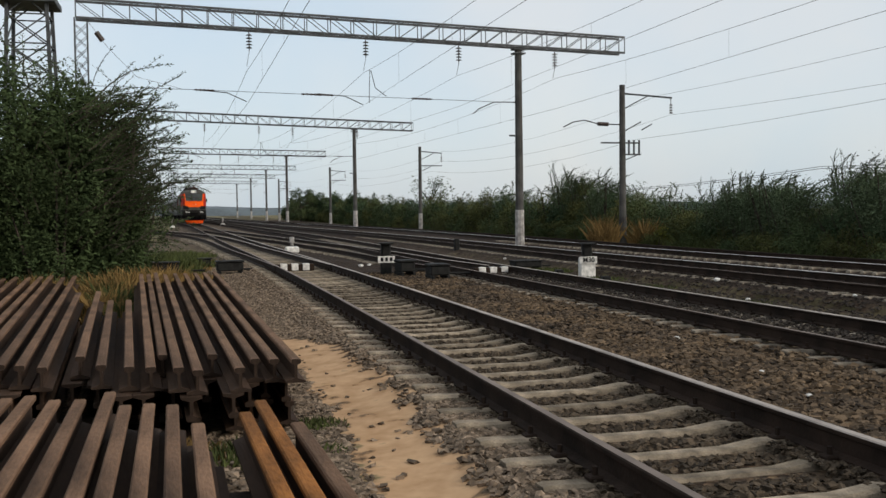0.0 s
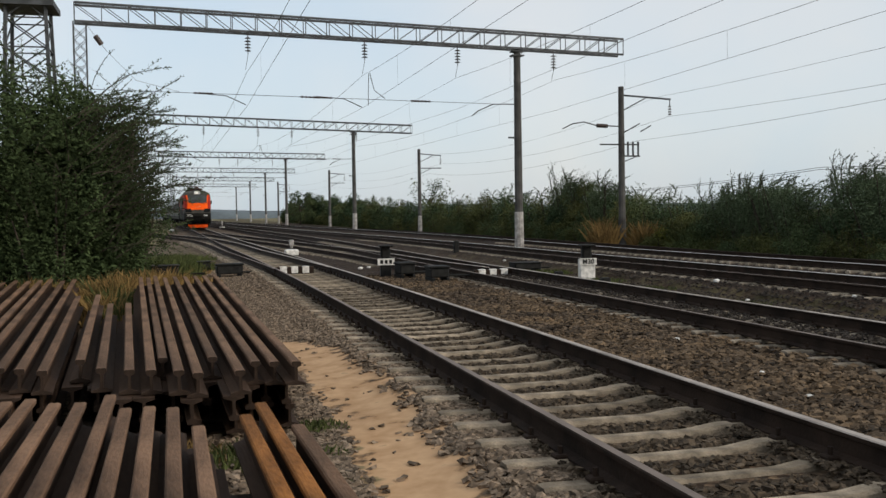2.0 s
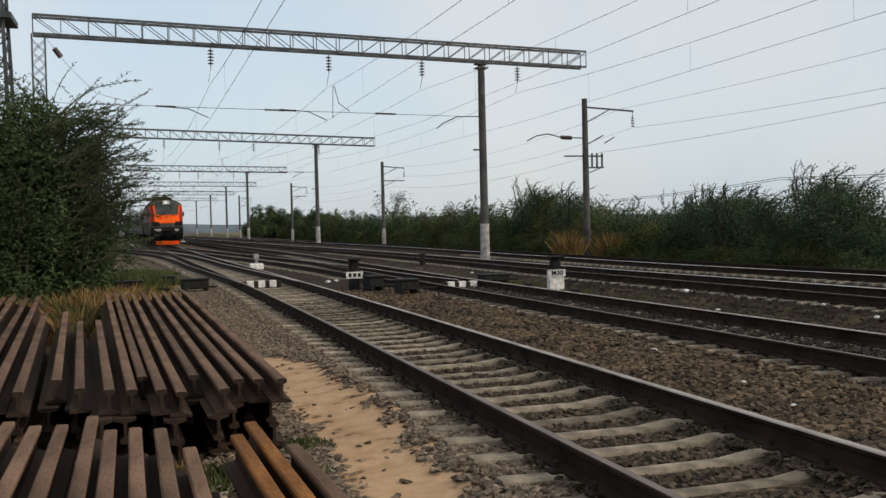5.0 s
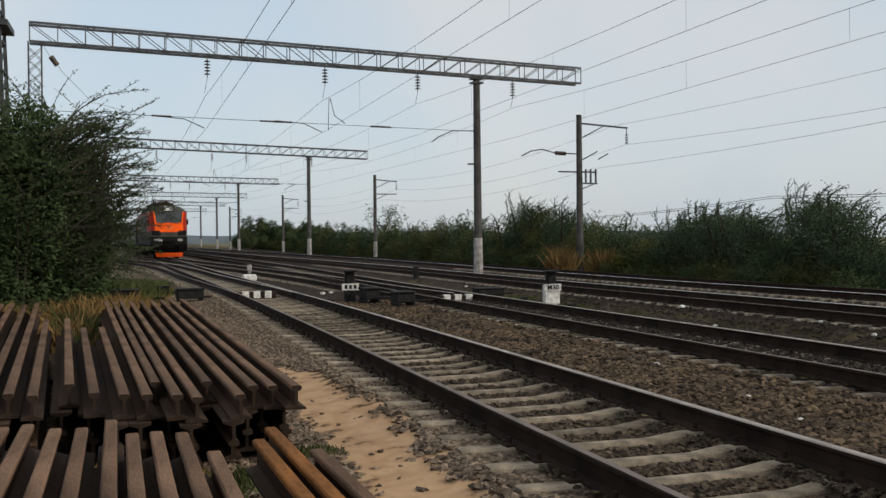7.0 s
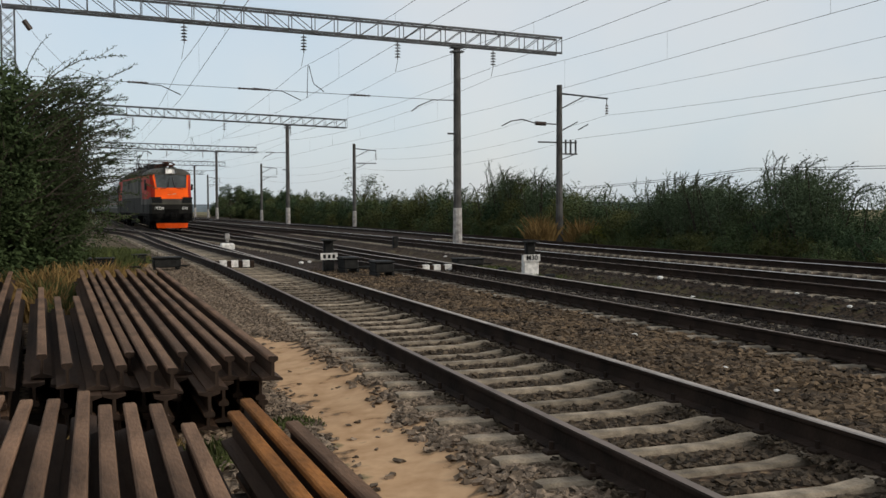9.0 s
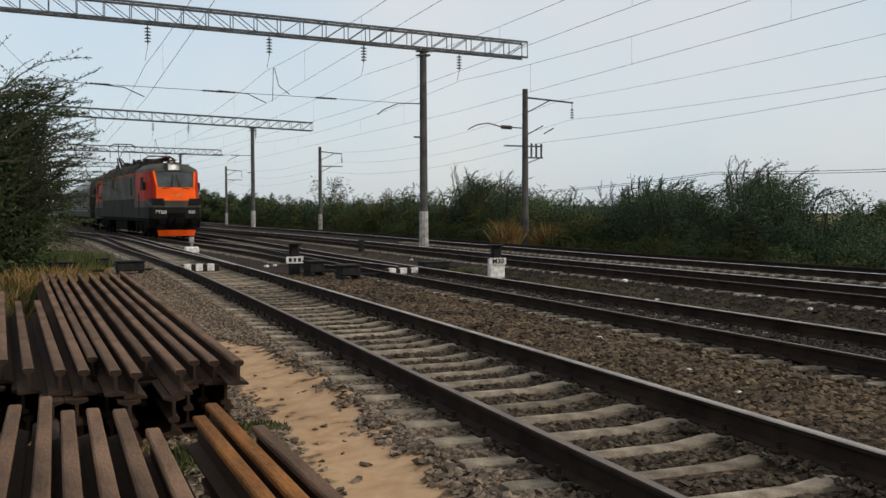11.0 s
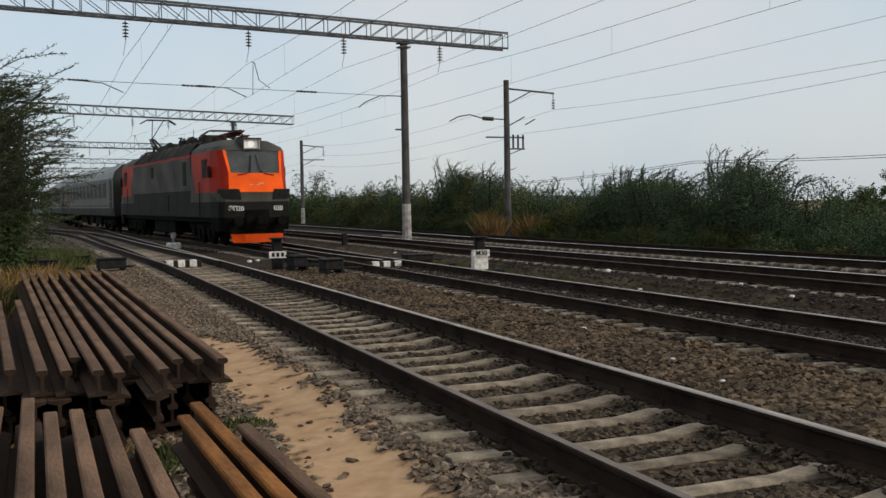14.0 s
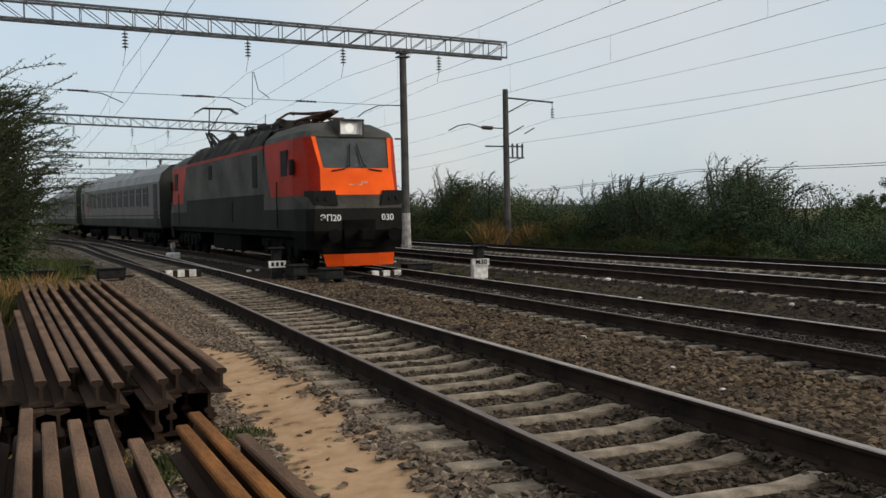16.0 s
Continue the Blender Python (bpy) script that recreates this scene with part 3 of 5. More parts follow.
    strand(bm, [(x0 + 0.45, 0, zs + 0.3), (x0 + 1.25, 0, zs - 0.8), (x0 + 2.4, 0, zs - 2.0), (x0 + 4.2, 0, 6.93)], 0.008, 4)
    tube(bm, (x0 + 0.8, 0, zs - 0.18), (x0 + 1.05, 0, zs - 0.53), 0.11, 0.11, 8)
    part("stay_insulator", bm, INSUL, g)
    return g


GANTRIES = [(15.85, 44, 20.2, 5.75, 4.5, 0.013), (15.5, 91, 20.0, 5.9, 4.5, 0.024), (13.4, 138, 18.0, 5.7, 4, 0.012), (13.9, 185, 18, 5.7, 4, 0.01), (13.7, 232, 18, 5.7, 4, 0.01), (12.5, 280, 18, 5.7, 4, 0.01)]
GANTRY_Y = [gt[1] for gt in GANTRIES]
for px, gy, lf, rt, tn, cl in GANTRIES:
    gantry(px, gy, lf, rt, 10.24, [ln(gy) - px for ln in (LINE_A, LINE_B, LINE_C, LINE_D)], tn, cl)


def catenary(line, name):
    w = thing(name, "overhead contact wire hung by droppers from its carrying cable", "overhead wire", "overhead wires")
    sup = [-50, -3] + GANTRY_Y
    for a, b in zip(sup, sup[1:]):
        top = []
        for i in range(13):
            t = i / 12
            y = a + (b - a) * t
            top.append((line(a) * (1 - t) + line(b) * t, y, rise(a) * (1 - t) + rise(b) * t + 8.0 - 0.62 * 4 * t * (1 - t)))
        bm = bmesh.new()
        strand(bm, top, 0.009, 4)
        part("carrying_cable", bm, WIRE, w)
        bm = bmesh.new()
        strand(bm, [(line(a), a, rise(a) + 6.5), (line(b), b, rise(b) + 6.5)], 0.008, 4)
        part("contact_wire", bm, WIRE, w)
        for i in (2, 4, 6, 8, 10):
            x, y, z = top[i]
            t = (y - a) / (b - a)
            bm = bmesh.new()
            tube(bm, (x, y, z), (x, y, rise(a) * (1 - t) + rise(b) * t + 6.5), 0.0035, n=4)
            part("dropper", bm, WIRE, w)


for ln in (LINE_A, LINE_B, LINE_C, LINE_D):
    catenary(ln, "overhead_line")


def side_pole(x, y, top, detail):
    p = thing("line_pole", "concrete line pole with steel brackets and insulators", "pole", "line poles along the verge", at=pose(x, y, rise(y)))
    bm = bmesh.new()
    tube(bm, (0, 0, 1.2), (0, 0, top), 0.17, 0.135, 10)
    part("pole", bm, POLE, p)
    bm = bmesh.new()
    tube(bm, (0, 0, -1.2), (0, 0, 1.2), 0.2, 0.18, 10)
    part("pole_foot", bm, POLE if detail else WHITEWASH, p)
    bm = bmesh.new()
    arm = 2.65 if detail else 2.0
    tube(bm, (0.1, 0, top - 0.42), (arm + 0.05, 0, top - 0.58), 0.045, n=6)
    tube(bm, (0.12, 0, top - 1.15), (1.4, 0, top - 0.5), 0.03, n=5)
    tube(bm, (arm, 0, top - 0.56), (arm, 0, top - 0.9), 0.02, n=5)
    if not detail:
        box(bm, 0.1, 2.05, -0.04, 0.04, top - 1.75, top - 1.67)
        tube(bm, (0.12, 0, top - 2.2), (1.05, 0, top - 1.75), 0.03, n=5)
    part("bracket", bm, STEEL, p)
    bm = bmesh.new()
    for k in range(4):
        zz = top - 0.9 - 0.13 * k
        tube(bm, (arm, 0, zz), (arm, 0, zz - 0.07), 0.05, 0.1, 8)
    part("insulator", bm, INSUL, p)
    if detail:
        bm = bmesh.new()
        tube(bm, (-0.1, 0, top - 1.95), (-1.3, 0, top - 1.92), 0.03, n=5)
        strand(bm, [(-1.3, 0, top - 1.92), (-2.0, 0, top - 1.75), (-2.6, 0, top - 1.85), (-3.1, 0, top - 2.10)], 0.03, 5)
        part("cantilever", bm, WIRE, p)
        bm = bmesh.new()
        tube(bm, (-0.75, 0, top - 1.94), (-1.3, 0, top - 1.92), 0.1, n=8)
        part("rod_insulator", bm, INSUL, p)
        bm = bmesh.new()
        box(bm, -1.15, 0.95, -0.04, 0.04, top - 2.88, top - 2.81)
        for dx in (0.35, 0.62, 0.9):
            tube(bm, (dx, 0, top - 3.45), (dx, 0, top - 2.70), 0.05, n=6)
        box(bm, 0.1, 0.98, -0.05, 0.05, top - 3.45, top - 3.38)
        tube(bm, (0.1, 0, top - 3.70), (0.9, 0, top - 3.40), 0.025, n=5)
        strand(bm, [(0.15, 0, top - 2.25), (1.0, 0, top - 1.80)], 0.03, 5)
        strand(bm, [(1.05, 0, top - 2.20), (1.6, 0, top - 1.90)], 0.03, 5)
        part("disconnector", bm, STEEL, p)
    return p


for x, y, top, det in ((20.9, 43.0, 7.6, True), (20.1, 83.0, 7.2, False), (17.7, 124.0, 7.2, False), (15.0, 170.0, 7.2, False)):
    side_pole(x, y, top, det)


def feeder(pts, sag):
    bm = bmesh.new()
    for a, b in zip(pts, pts[1:]):
        a, b = Vector(a), Vector(b)
        strand(bm, [tuple(a.lerp(b, i / 10) - Vector((0, 0, sag * 4 * i / 10 * (1 - i / 10)))) for i in range(11)], 0.007, 4)
    tagged(part("feeder_wire", bm, WIRE), "thin feeder wire strung along the line poles", "overhead wire", "feeder wires")


for dx, dz, ex, ez, up0 in ((2.0, -1.3, 0.65, -0.12, 0.0), (2.0, -0.42, 0.0, -0.05, 0.75), (0.9, -2.2, 0.0, -0.45, 1.15)):
    feeder([(20.9 + dx, -10, 7.6 + dz + up0), (20.9 + dx + ex, 43, 7.6 + dz + ez + rise(43)), (20.1 + dx, 83, 7.2 + dz + rise(83)), (17.7 + dx, 124, 7.2 + dz + rise(124)), (15.0 + dx, 170, 7.2 + dz + rise(170))], 0.7)



# ---- lattice mast behind the bush ----
def mast():
    m = thing("lattice_mast", "tall grey steel lattice floodlight mast", "mast", at=pose(-6.6, 46, rise(46)))
    bm = bmesh.new()
    h = 15.0

    def w(z):
        return 1.15 - 0.03 * z
    for sx in (-1, 1):
        for sy in (-1, 1):
            tube(bm, (sx * w(0), sy * w(0), -0.6), (sx * w(h), sy * w(h), h), 0.13, 0.09, 4)
    part("leg", bm, STEEL, m)
    bm = bmesh.new()
    z = 0
    while z < h - 1:
        a, b = w(z), w(z + 1.3)
        for s in (-1, 1):
            tube(bm, (-a, s * a, z), (b, s * b, z + 1.3), 0.04, n=4)
            tube(bm, (a, s * a, z), (-b, s * b, z + 1.3), 0.04, n=4)
            tube(bm, (s * a, -a, z), (s * b, b, z + 1.3), 0.04, n=4)
            tube(bm, (-a, s * a, z), (a, s * a, z), 0.04, n=4)
            tube(bm, (s * a, -a, z), (s * a, a, z), 0.04, n=4)
        z += 1.3
    part("bracing", bm, STEEL, m)
    bm = bmesh.new()
    box(bm, -1.2, 1.2, -1.2, 1.2, 10.9, 11.15)
    part("platform", bm, STEEL, m)


mast()


# ---- leaves ----
def leaf_mesh(name, blobs, count, size, material, seed, shoots=(), tri=True):
    """Small leaf blades spread through the blobs (x, y, z, rx, ry, rz) and along the shoots."""
    rng = np.random.default_rng(seed)
    vol = np.array([b[3] * b[4] * b[5] for b in blobs]) ** 0.75
    pick = rng.choice(len(blobs), count, p=vol / vol.sum())
    B = np.array(blobs)[pick]
    d = rng.normal(size=(count, 3))
    d /= np.linalg.norm(d, axis=1)[:, None]
    r = rng.uniform(0.35, 1.0, count) ** 0.5 * (1 + 0.25 * rng.normal(size=count))
    P = B[:, :3] + d * B[:, 3:6] * r[:, None]
    S = size * rng.uniform(0.6, 1.4, count)
    u = rng.normal(size=(count, 3))
    if len(shoots):
        sp, ax = [], []
        for (a, b, n) in shoots:
            a, b = np.array(a), np.array(b)
            n = int(n * 1.25)
            t = rng.uniform(0, 1, n)
            side = rng.normal(size=(n, 3))
            ax.append((b - a) / np.linalg.norm(b - a) * 1.1 + side * 0.7)
            sp.append(a + (b - a) * t[:, None] + side * size * 0.45)
        P = np.vstack([P] + sp)
        u = np.vstack([u] + ax)
        S = np.concatenate([S, size * 0.72 * rng.uniform(0.6, 1.3, len(P) - count)])
    n = len(P)
    u[:count, 2] *= 0.6
    u /= np.linalg.norm(u, axis=1)[:, None]
    v = np.cross(u, rng.normal(size=(n, 3)))
    v /= np.linalg.norm(v, axis=1)[:, None]
    s = S
    L, Wd = u * s[:, None], v * (s * 0.38)[:, None]
    k = 3 if tri else 4
    V = np.stack(([P - L - Wd, P - L * 0.6 + Wd, P + L] if tri else [P - L, P + Wd, P + L, P - Wd]), 1).reshape(-1, 3)
    me = bpy.data.meshes.new(name)
    F = np.arange(k * n).reshape(-1, k)
    me.from_pydata(V.tolist(), [], F.tolist())
    me.materials.append(material)
    return me


def shrub(x, y, w, d, h, leaves, size, material, seed, label, category="bush", group="", spiky=0.5, name="bush", lean=0.0, full=0.65):
    rnd = random.Random(seed)
    z0 = ground_height(x, y)
    t = thing(name, label, category, group, at=pose(x, y, z0))
    bm = bmesh.new()
    blobs, shoots = [], []
    for i in range(int(6 + w * d * 0.9)):
        a, rr = rnd.uniform(0, 6.28), math.sqrt(rnd.random())
        bx, by = math.cos(a) * rr * w * 0.5, math.sin(a) * rr * d * 0.5
        hh = h * (0.5 + 0.42 * (1 - rr * rr)) * rnd.uniform(full, 1.05)
        tube(bm, (bx * 0.3, by * 0.3, -0.2), (bx, by, hh * 0.8), 0.03 + 0.01 * h, 0.012, 5)
        for k in range(5):
            f = (k + 0.5) / 5
            q = rnd.uniform(0.75, 1.35)
            blobs.append((bx * (0.6 + 0.4 * f) + rnd.uniform(-.16, .16) * w, by * (0.6 + 0.4 * f) + rnd.uniform(-.16, .16) * d, hh * (f * 0.9 + rnd.uniform(-0.08, 0.05)), (w * 0.1 + 0.12) * q, (d * 0.1 + 0.12) * q, h * 0.07 * q + 0.08))
        for s in range(3):
            if rnd.random() > spiky:
                continue
            az = rnd.uniform(0, 6.28)
            ln = rnd.uniform(0.35, 1.0) * (0.4 + 0.22 * h)
            p = Vector((bx + rnd.uniform(-.3, .3), by + rnd.uniform(-.3, .3), hh * rnd.uniform(0.6, 0.92)))
            v = Vector((math.cos(az) * 0.35 + lean * 0.4, math.sin(az) * 0.35 - lean * 0.4, 1.0)).normalized()
            for k in range(6):
                q = p + v * ln / 6
                tube(bm, p, q, 0.014 - 0.002 * k, 0.012 - 0.002 * k, 4)
                shoots.append((tuple(p), tuple(q), 11 - k))
                p = q
                v = (v + Vector((math.cos(az) * 0.12 + lean * 0.15, math.sin(az) * 0.12 - lean * 0.3, -0.08))).normalized()
    part("trunk", bm, BARK, t)
    cr = new("foliage", leaf_mesh("foliage", blobs, leaves, size, material, seed, shoots, y > 26 or x > 10))
    cr.parent = t
    return t


# ---- bush beside the siding, hedge along the verge ----
BUSH = [(-3.6, 22, 3.3, 2.8, 7.2), (-2.0, 21.6, 2.5, 2.4, 6.1), (-5.4, 21.4, 3.3, 2.8, 7.4), (-1.2, 22.4, 1.8, 2.0, 5.1), (-7.2, 22, 3.3, 2.4, 7.4), (-2.8, 23.8, 3.0, 2.4, 7.2), (-4.6, 19.8, 2.9, 2.1, 5.4), (-2.4, 20.2, 2.3, 1.8, 3.9), (-6.4, 19.6, 2.9, 2.1, 5.8), (-1.5, 20.8, 1.6, 1.6, 3.4)]
for i, (x, y, w, d, h) in enumerate(BUSH):
    shrub(x, y, w, d, h, 15000, 0.043, LEAF2, 40 + i, "large dark green overgrown bush beside the siding", "bush", "bush clump by the rail stack", 0.75, lean=0.12, full=0.82)

for i, (x, y, w, d, h) in enumerate(((-2.1, 21.0, 2.4, 2.0, 5.7), (-3.5, 20.7, 2.8, 2.2, 6.0), (-5.2, 20.6, 3.0, 2.2, 6.2))):
    shrub(x, y, w, d, h, 36000, 0.058, LEAF2, 60 + i, "dense dark green bush beside the siding", "bush", "bush clump by the rail stack", 0.4, lean=0.1, full=0.92)


def sprays():
    """Long arching branches of the bush that hang over the verge of the siding."""
    rnd = random.Random(77)
    t = thing("bush", "feathery arching branches of the large green bush", "bush", "bush clump by the rail stack", at=pose(-0.5, 20.8, ground_height(-0.5, 20.8)))
    bm = bmesh.new()
    tube(bm, (-0.6, 0, -0.3), (-0.3, 0, 3.8), 0.07, 0.03, 6)
    shoots = []
    for k in range(140):
        z = rnd.uniform(1.4, 4.5)
        p = Vector((-0.9 + rnd.uniform(-0.6, 0.3), rnd.uniform(-1.2, 1.2), z - rnd.uniform(0.2, 0.6)))
        v = Vector((1.0, rnd.uniform(-0.7, 0.7), rnd.uniform(0.2, 1.4))).normalized()
        ln = rnd.uniform(0.8, 2.25) * (1.0 if z < 3.6 else 0.8)
        for j in range(6):
            q = p + v * ln / 6
            tube(bm, p, q, 0.016 - 0.002 * j, 0.014 - 0.002 * j, 4)
            shoots.append((tuple(p), tuple(q), 16))
            if j in (2, 4):
                w = (v + Vector((rnd.uniform(-.3, .3), rnd.uniform(-.6, .6), rnd.uniform(-.2, .8)))).normalized()
                e = p + w * ln * 0.28
                tube(bm, p, e, 0.007, 0.003, 4)
                shoots.append((tuple(p), tuple(e), 16))
            p = q
            v = (v + Vector((0.05, rnd.uniform(-.15, .15), rnd.uniform(-0.28, 0.10)))).normalized()
    part("trunk", bm, BARK, t)
    cr = new("foliage", leaf_mesh("foliage", [(-0.5, 0, 2.0, 0.4, 0.7, 0.9)], 1500, 0.04, LEAF2, 78, shoots, False))
    cr.parent = t
    return t


SPRAYS = sprays()
rnd = random.Random(11)


def hedge_height(y):
    """Height of the growth along the verge."""
    pts = [(4, 1.7), (20, 1.9), (23.8, 2.3), (25.4, 3.0), (27, 3.9), (28.8, 4.5), (30.2, 3.7), (31, 3.0), (33, 3.3), (38, 3.4), (41, 4.0), (45, 4.2), (48, 4.1), (50, 4.5), (56, 5.0), (60, 4.7), (82, 5.2), (90, 5.0), (110, 5.3), (150, 5.6), (200, 5.5)]
    return float(np.interp(y, [p[0] for p in pts], [p[1] for p in pts]))


y = 17.5
i = 0
while y < 200:
    x = 24.0 + rnd.uniform(-0.5, 0.8) - (0.0 if y < 85 else (y - 85) * 0.03)
    h = hedge_height(y) * rnd.uniform(0.84, 1.14)
    n = 19000 if y < 60 else 7000
    shrub(x, y, 3.0, 3.2, h, n, 0.024 + 0.0008 * y, LEAF_DEEP if y < 31 else (LEAF, LEAF3, LEAF_DEEP)[i % 3], 100 + i, "dense olive green hedge bush along the railway verge", "bush", "hedge along the verge", 0.22, lean=0.15, full=0.6)
    shrub(x - 1.6, y + 1.2, 2.2, 2.4, h * 0.45, n // 3, 0.03 + 0.0006 * y, (LEAF3, LEAF)[i % 2], 500 + i, "low green undergrowth bush at the foot of the hedge", "bush", "undergrowth along the verge", 0.3)
    if y < 75:
        shrub(x + 3.0, y + 1, 3.4, 3.4, h * 0.95, n // 4, 0.07, LEAF, 300 + i, "dense olive green hedge bush along the railway verge", "bush", "hedge along the verge", 0.2)
    y += 2.3 if y < 80 else 4.0
    i += 1


shrub(22.0, 41.5, 1.3, 1.4, 1.9, 3500, 0.045, LEAF_LIME, 990, "small yellow-green bush at the foot of the hedge", "bush", "", 0.3)


def plume_bush(x, y, h, n, seed):
    """Shrub of long feathery plumes that arch over with the wind."""
    rnd = random.Random(seed)
    t = thing("bush", "feathery grey-green shrub with long arching plumes", "bush", "plumed shrubs in the hedge", at=pose(x, y, ground_height(x, y)))
    bm = bmesh.new()
    shoots = []
    for k in range(n):
        a, r = rnd.uniform(0, 6.28), rnd.uniform(0.1, 1.3)
        p = Vector((math.cos(a) * r * 0.3, math.sin(a) * r * 0.3, -0.2))
        q = Vector((math.cos(a) * r, math.sin(a) * r, h * rnd.uniform(0.5, 0.74)))
        tube(bm, p, q, 0.035, 0.018, 5)
        ln = h * rnd.uniform(0.14, 0.30)
        v = Vector((0.05 + math.cos(a) * 0.5, -0.1 + math.sin(a) * 0.5, 1)).normalized()
        p = q
        for j in range(9):
            q = p + v * ln / 9
            tube(bm, p, q, 0.016 - 0.0015 * j, 0.0145 - 0.0015 * j, 4)
            shoots.append((tuple(p), tuple(q), 14 - j))
            if j in (0, 2, 3, 5):
                w = (v + Vector((rnd.uniform(-.5, .6), rnd.uniform(-.8, .4), rnd.uniform(-.1, .4)))).normalized()
                e = p + w * ln * rnd.uniform(0.3, 0.6)
                tube(bm, p, e, 0.006, 0.003, 4)
                shoots.append((tuple(p), tuple(e), 20))
            p = q
            v = (v + Vector((0.03 + rnd.uniform(-.08, .08), -0.13 + rnd.uniform(-.06, .06), -0.09))).normalized()
    part("trunk", bm, BARK, t)
    cr = new("foliage", leaf_mesh("foliage", [(0, 0, h * 0.45, 1.1, 1.1, h * 0.28), (0.2, -0.5, h * 0.62, 0.7, 0.7, h * 0.14), (-0.2, 0.5, h * 0.58, 0.7, 0.7, h * 0.16)], 8000, 0.046, LEAF_PLUME, seed, shoots))
    cr.parent = t


for k, (x, y, h, n) in enumerate(((23.4, 27.3, 4.3, 7), (23.5, 28.5, 4.8, 12), (23.7, 29.5, 4.5, 10), (23.3, 32.2, 4.0, 10), (23.5, 33.6, 4.2, 13), (23.4, 35.0, 4.2, 13), (23.5, 36.4, 4.1, 12), (23.4, 37.8, 3.9, 9), (23.4, 50.5, 5.1, 11), (23.6, 55.0, 5.7, 12), (23.6, 57.0, 5.6, 8))):
    plume_bush(x, y, h, n, 1200 + k)


def low_cable(x, z, name_label):
    """Thin cable that sags between posts out of sight behind the hedge."""
    t = thing("cable", name_label, "cable", "low cables behind the hedge")
    bm = bmesh.new()
    for y0 in (0, 40, 80):
        last = None
        for k in range(17):
            f = k / 16
            p = (x, y0 + 40 * f, z - 0.45 * 4 * f * (1 - f))
            if last:
                tube(bm, last, p, 0.016, 0.016, 4)
            last = p
    part("strand", bm, WIRE, t)


for x, z in ((30.0, 3.42), (30.0, 3.52)):
    low_cable(x, z, "thin sagging black cable behind the hedge")


# far trees beyond the verge
def tree(x, y, h, seed, label):
    rnd = random.Random(seed)
    t = thing("tree", label, "tree", "far trees", at=pose(x, y, ground_height(x, y)))
    bm = bmesh.new()
    tube(bm, (0, 0, -0.3), (0, 0, h * 0.55), 0.03 * h, 0.015 * h, 7)
    blobs = []
    for k in range(22):
        a = rnd.uniform(0, 6.28)
        r, z = rnd.uniform(0.1, 0.42) * h, rnd.uniform(0.12, 0.9) * h
        r *= 1.15 - abs(z / h - 0.4)
        p = (math.cos(a) * r, math.sin(a) * r, z)
        tube(bm, (0, 0, z * 0.55), p, 0.01 * h, 0.004 * h, 5)
        blobs.append((*p, 0.13 * h, 0.13 * h, 0.10 * h))
    part("trunk", bm, BARK, t)
    cr = new("crown", leaf_mesh("crown", blobs, 5000 if seed != 700 else 900, 0.018 * h + 0.04, LEAF, seed))
    cr.parent = t


for k, (x, y, h) in enumerate(((26, 103, 6.8), (17.5, 158, 5.6), (20, 160, 5.2), (22.5, 156, 5.4), (24.5, 160, 5.0), (27, 158, 4.8), (64, 62, 3.4), (66.5, 63, 3.2), (69, 62, 3.3), (71.5, 63, 3.5), (74, 62, 3.2), (76.5, 62, 3.6), (79, 62, 3.3), (82, 61, 3.5), (85, 61, 3.3), (88, 60, 3.6), (73, 66, 5.0))):
    tree(x, y, h, 700 + k, "green roundish tree standing beyond the verge")


# ---- far hills ----
def hills():
    me = bpy.data.meshes.new("hill")
    V, F = [], []
    for i in range(61):
        x = -900 + 30 * i
        h = 16 + 7 * noise.noise((i * 0.13, 0, 3)) + 1.5 * noise.noise((i * 0.9, 2, 0))
        V += [(x, 1150, -4), (x, 1180, h * 0.8), (x, 1230, h), (x, 1400, -4)]
    for i in range(60):
        for k in range(3):
            F.append((4 * i + k, 4 * i + 4 + k, 4 * i + 5 + k, 4 * i + 1 + k))
    me.from_pydata(V, [], F)
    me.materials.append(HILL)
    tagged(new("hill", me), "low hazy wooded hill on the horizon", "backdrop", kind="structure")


hills()


# ---- train ----
def loft(bm, rings, mi=0, closed=True):
    rs = [[bm.verts.new(p) for p in r] for r in rings]
    n = len(rs[0])
    for a, b in zip(rs, rs[1:]):
        for i in range(n if closed else n - 1):
            f = bm.faces.new((a[i], a[(i + 1) % n], b[(i + 1) % n], b[i]))
            f.material_index = mi
    return rs


def quad_patch(bm, pts, mi=0):
    f = bm.faces.new([bm.verts.new(p) for p in pts])
    f.material_index = mi
    return f


# height, half width and setback of the face, half width of the side
NOSE = [(0.62, 1.29, 0.22, 1.48), (1.15, 1.32, 0.16, 1.5), (1.77, 1.3, 0.12, 1.5), (2.15, 1.12, 0.14, 1.5), (2.9, 1.08, 0.28, 1.5), (3.80, 1.2, 0.64, 1.45), (3.97, 1.12, 0.82, 1.38), (4.25, 0.82, 1.5, 1.0), (4.34, 0.0, 1.9, 0.0)]
CAB_END = 3.7


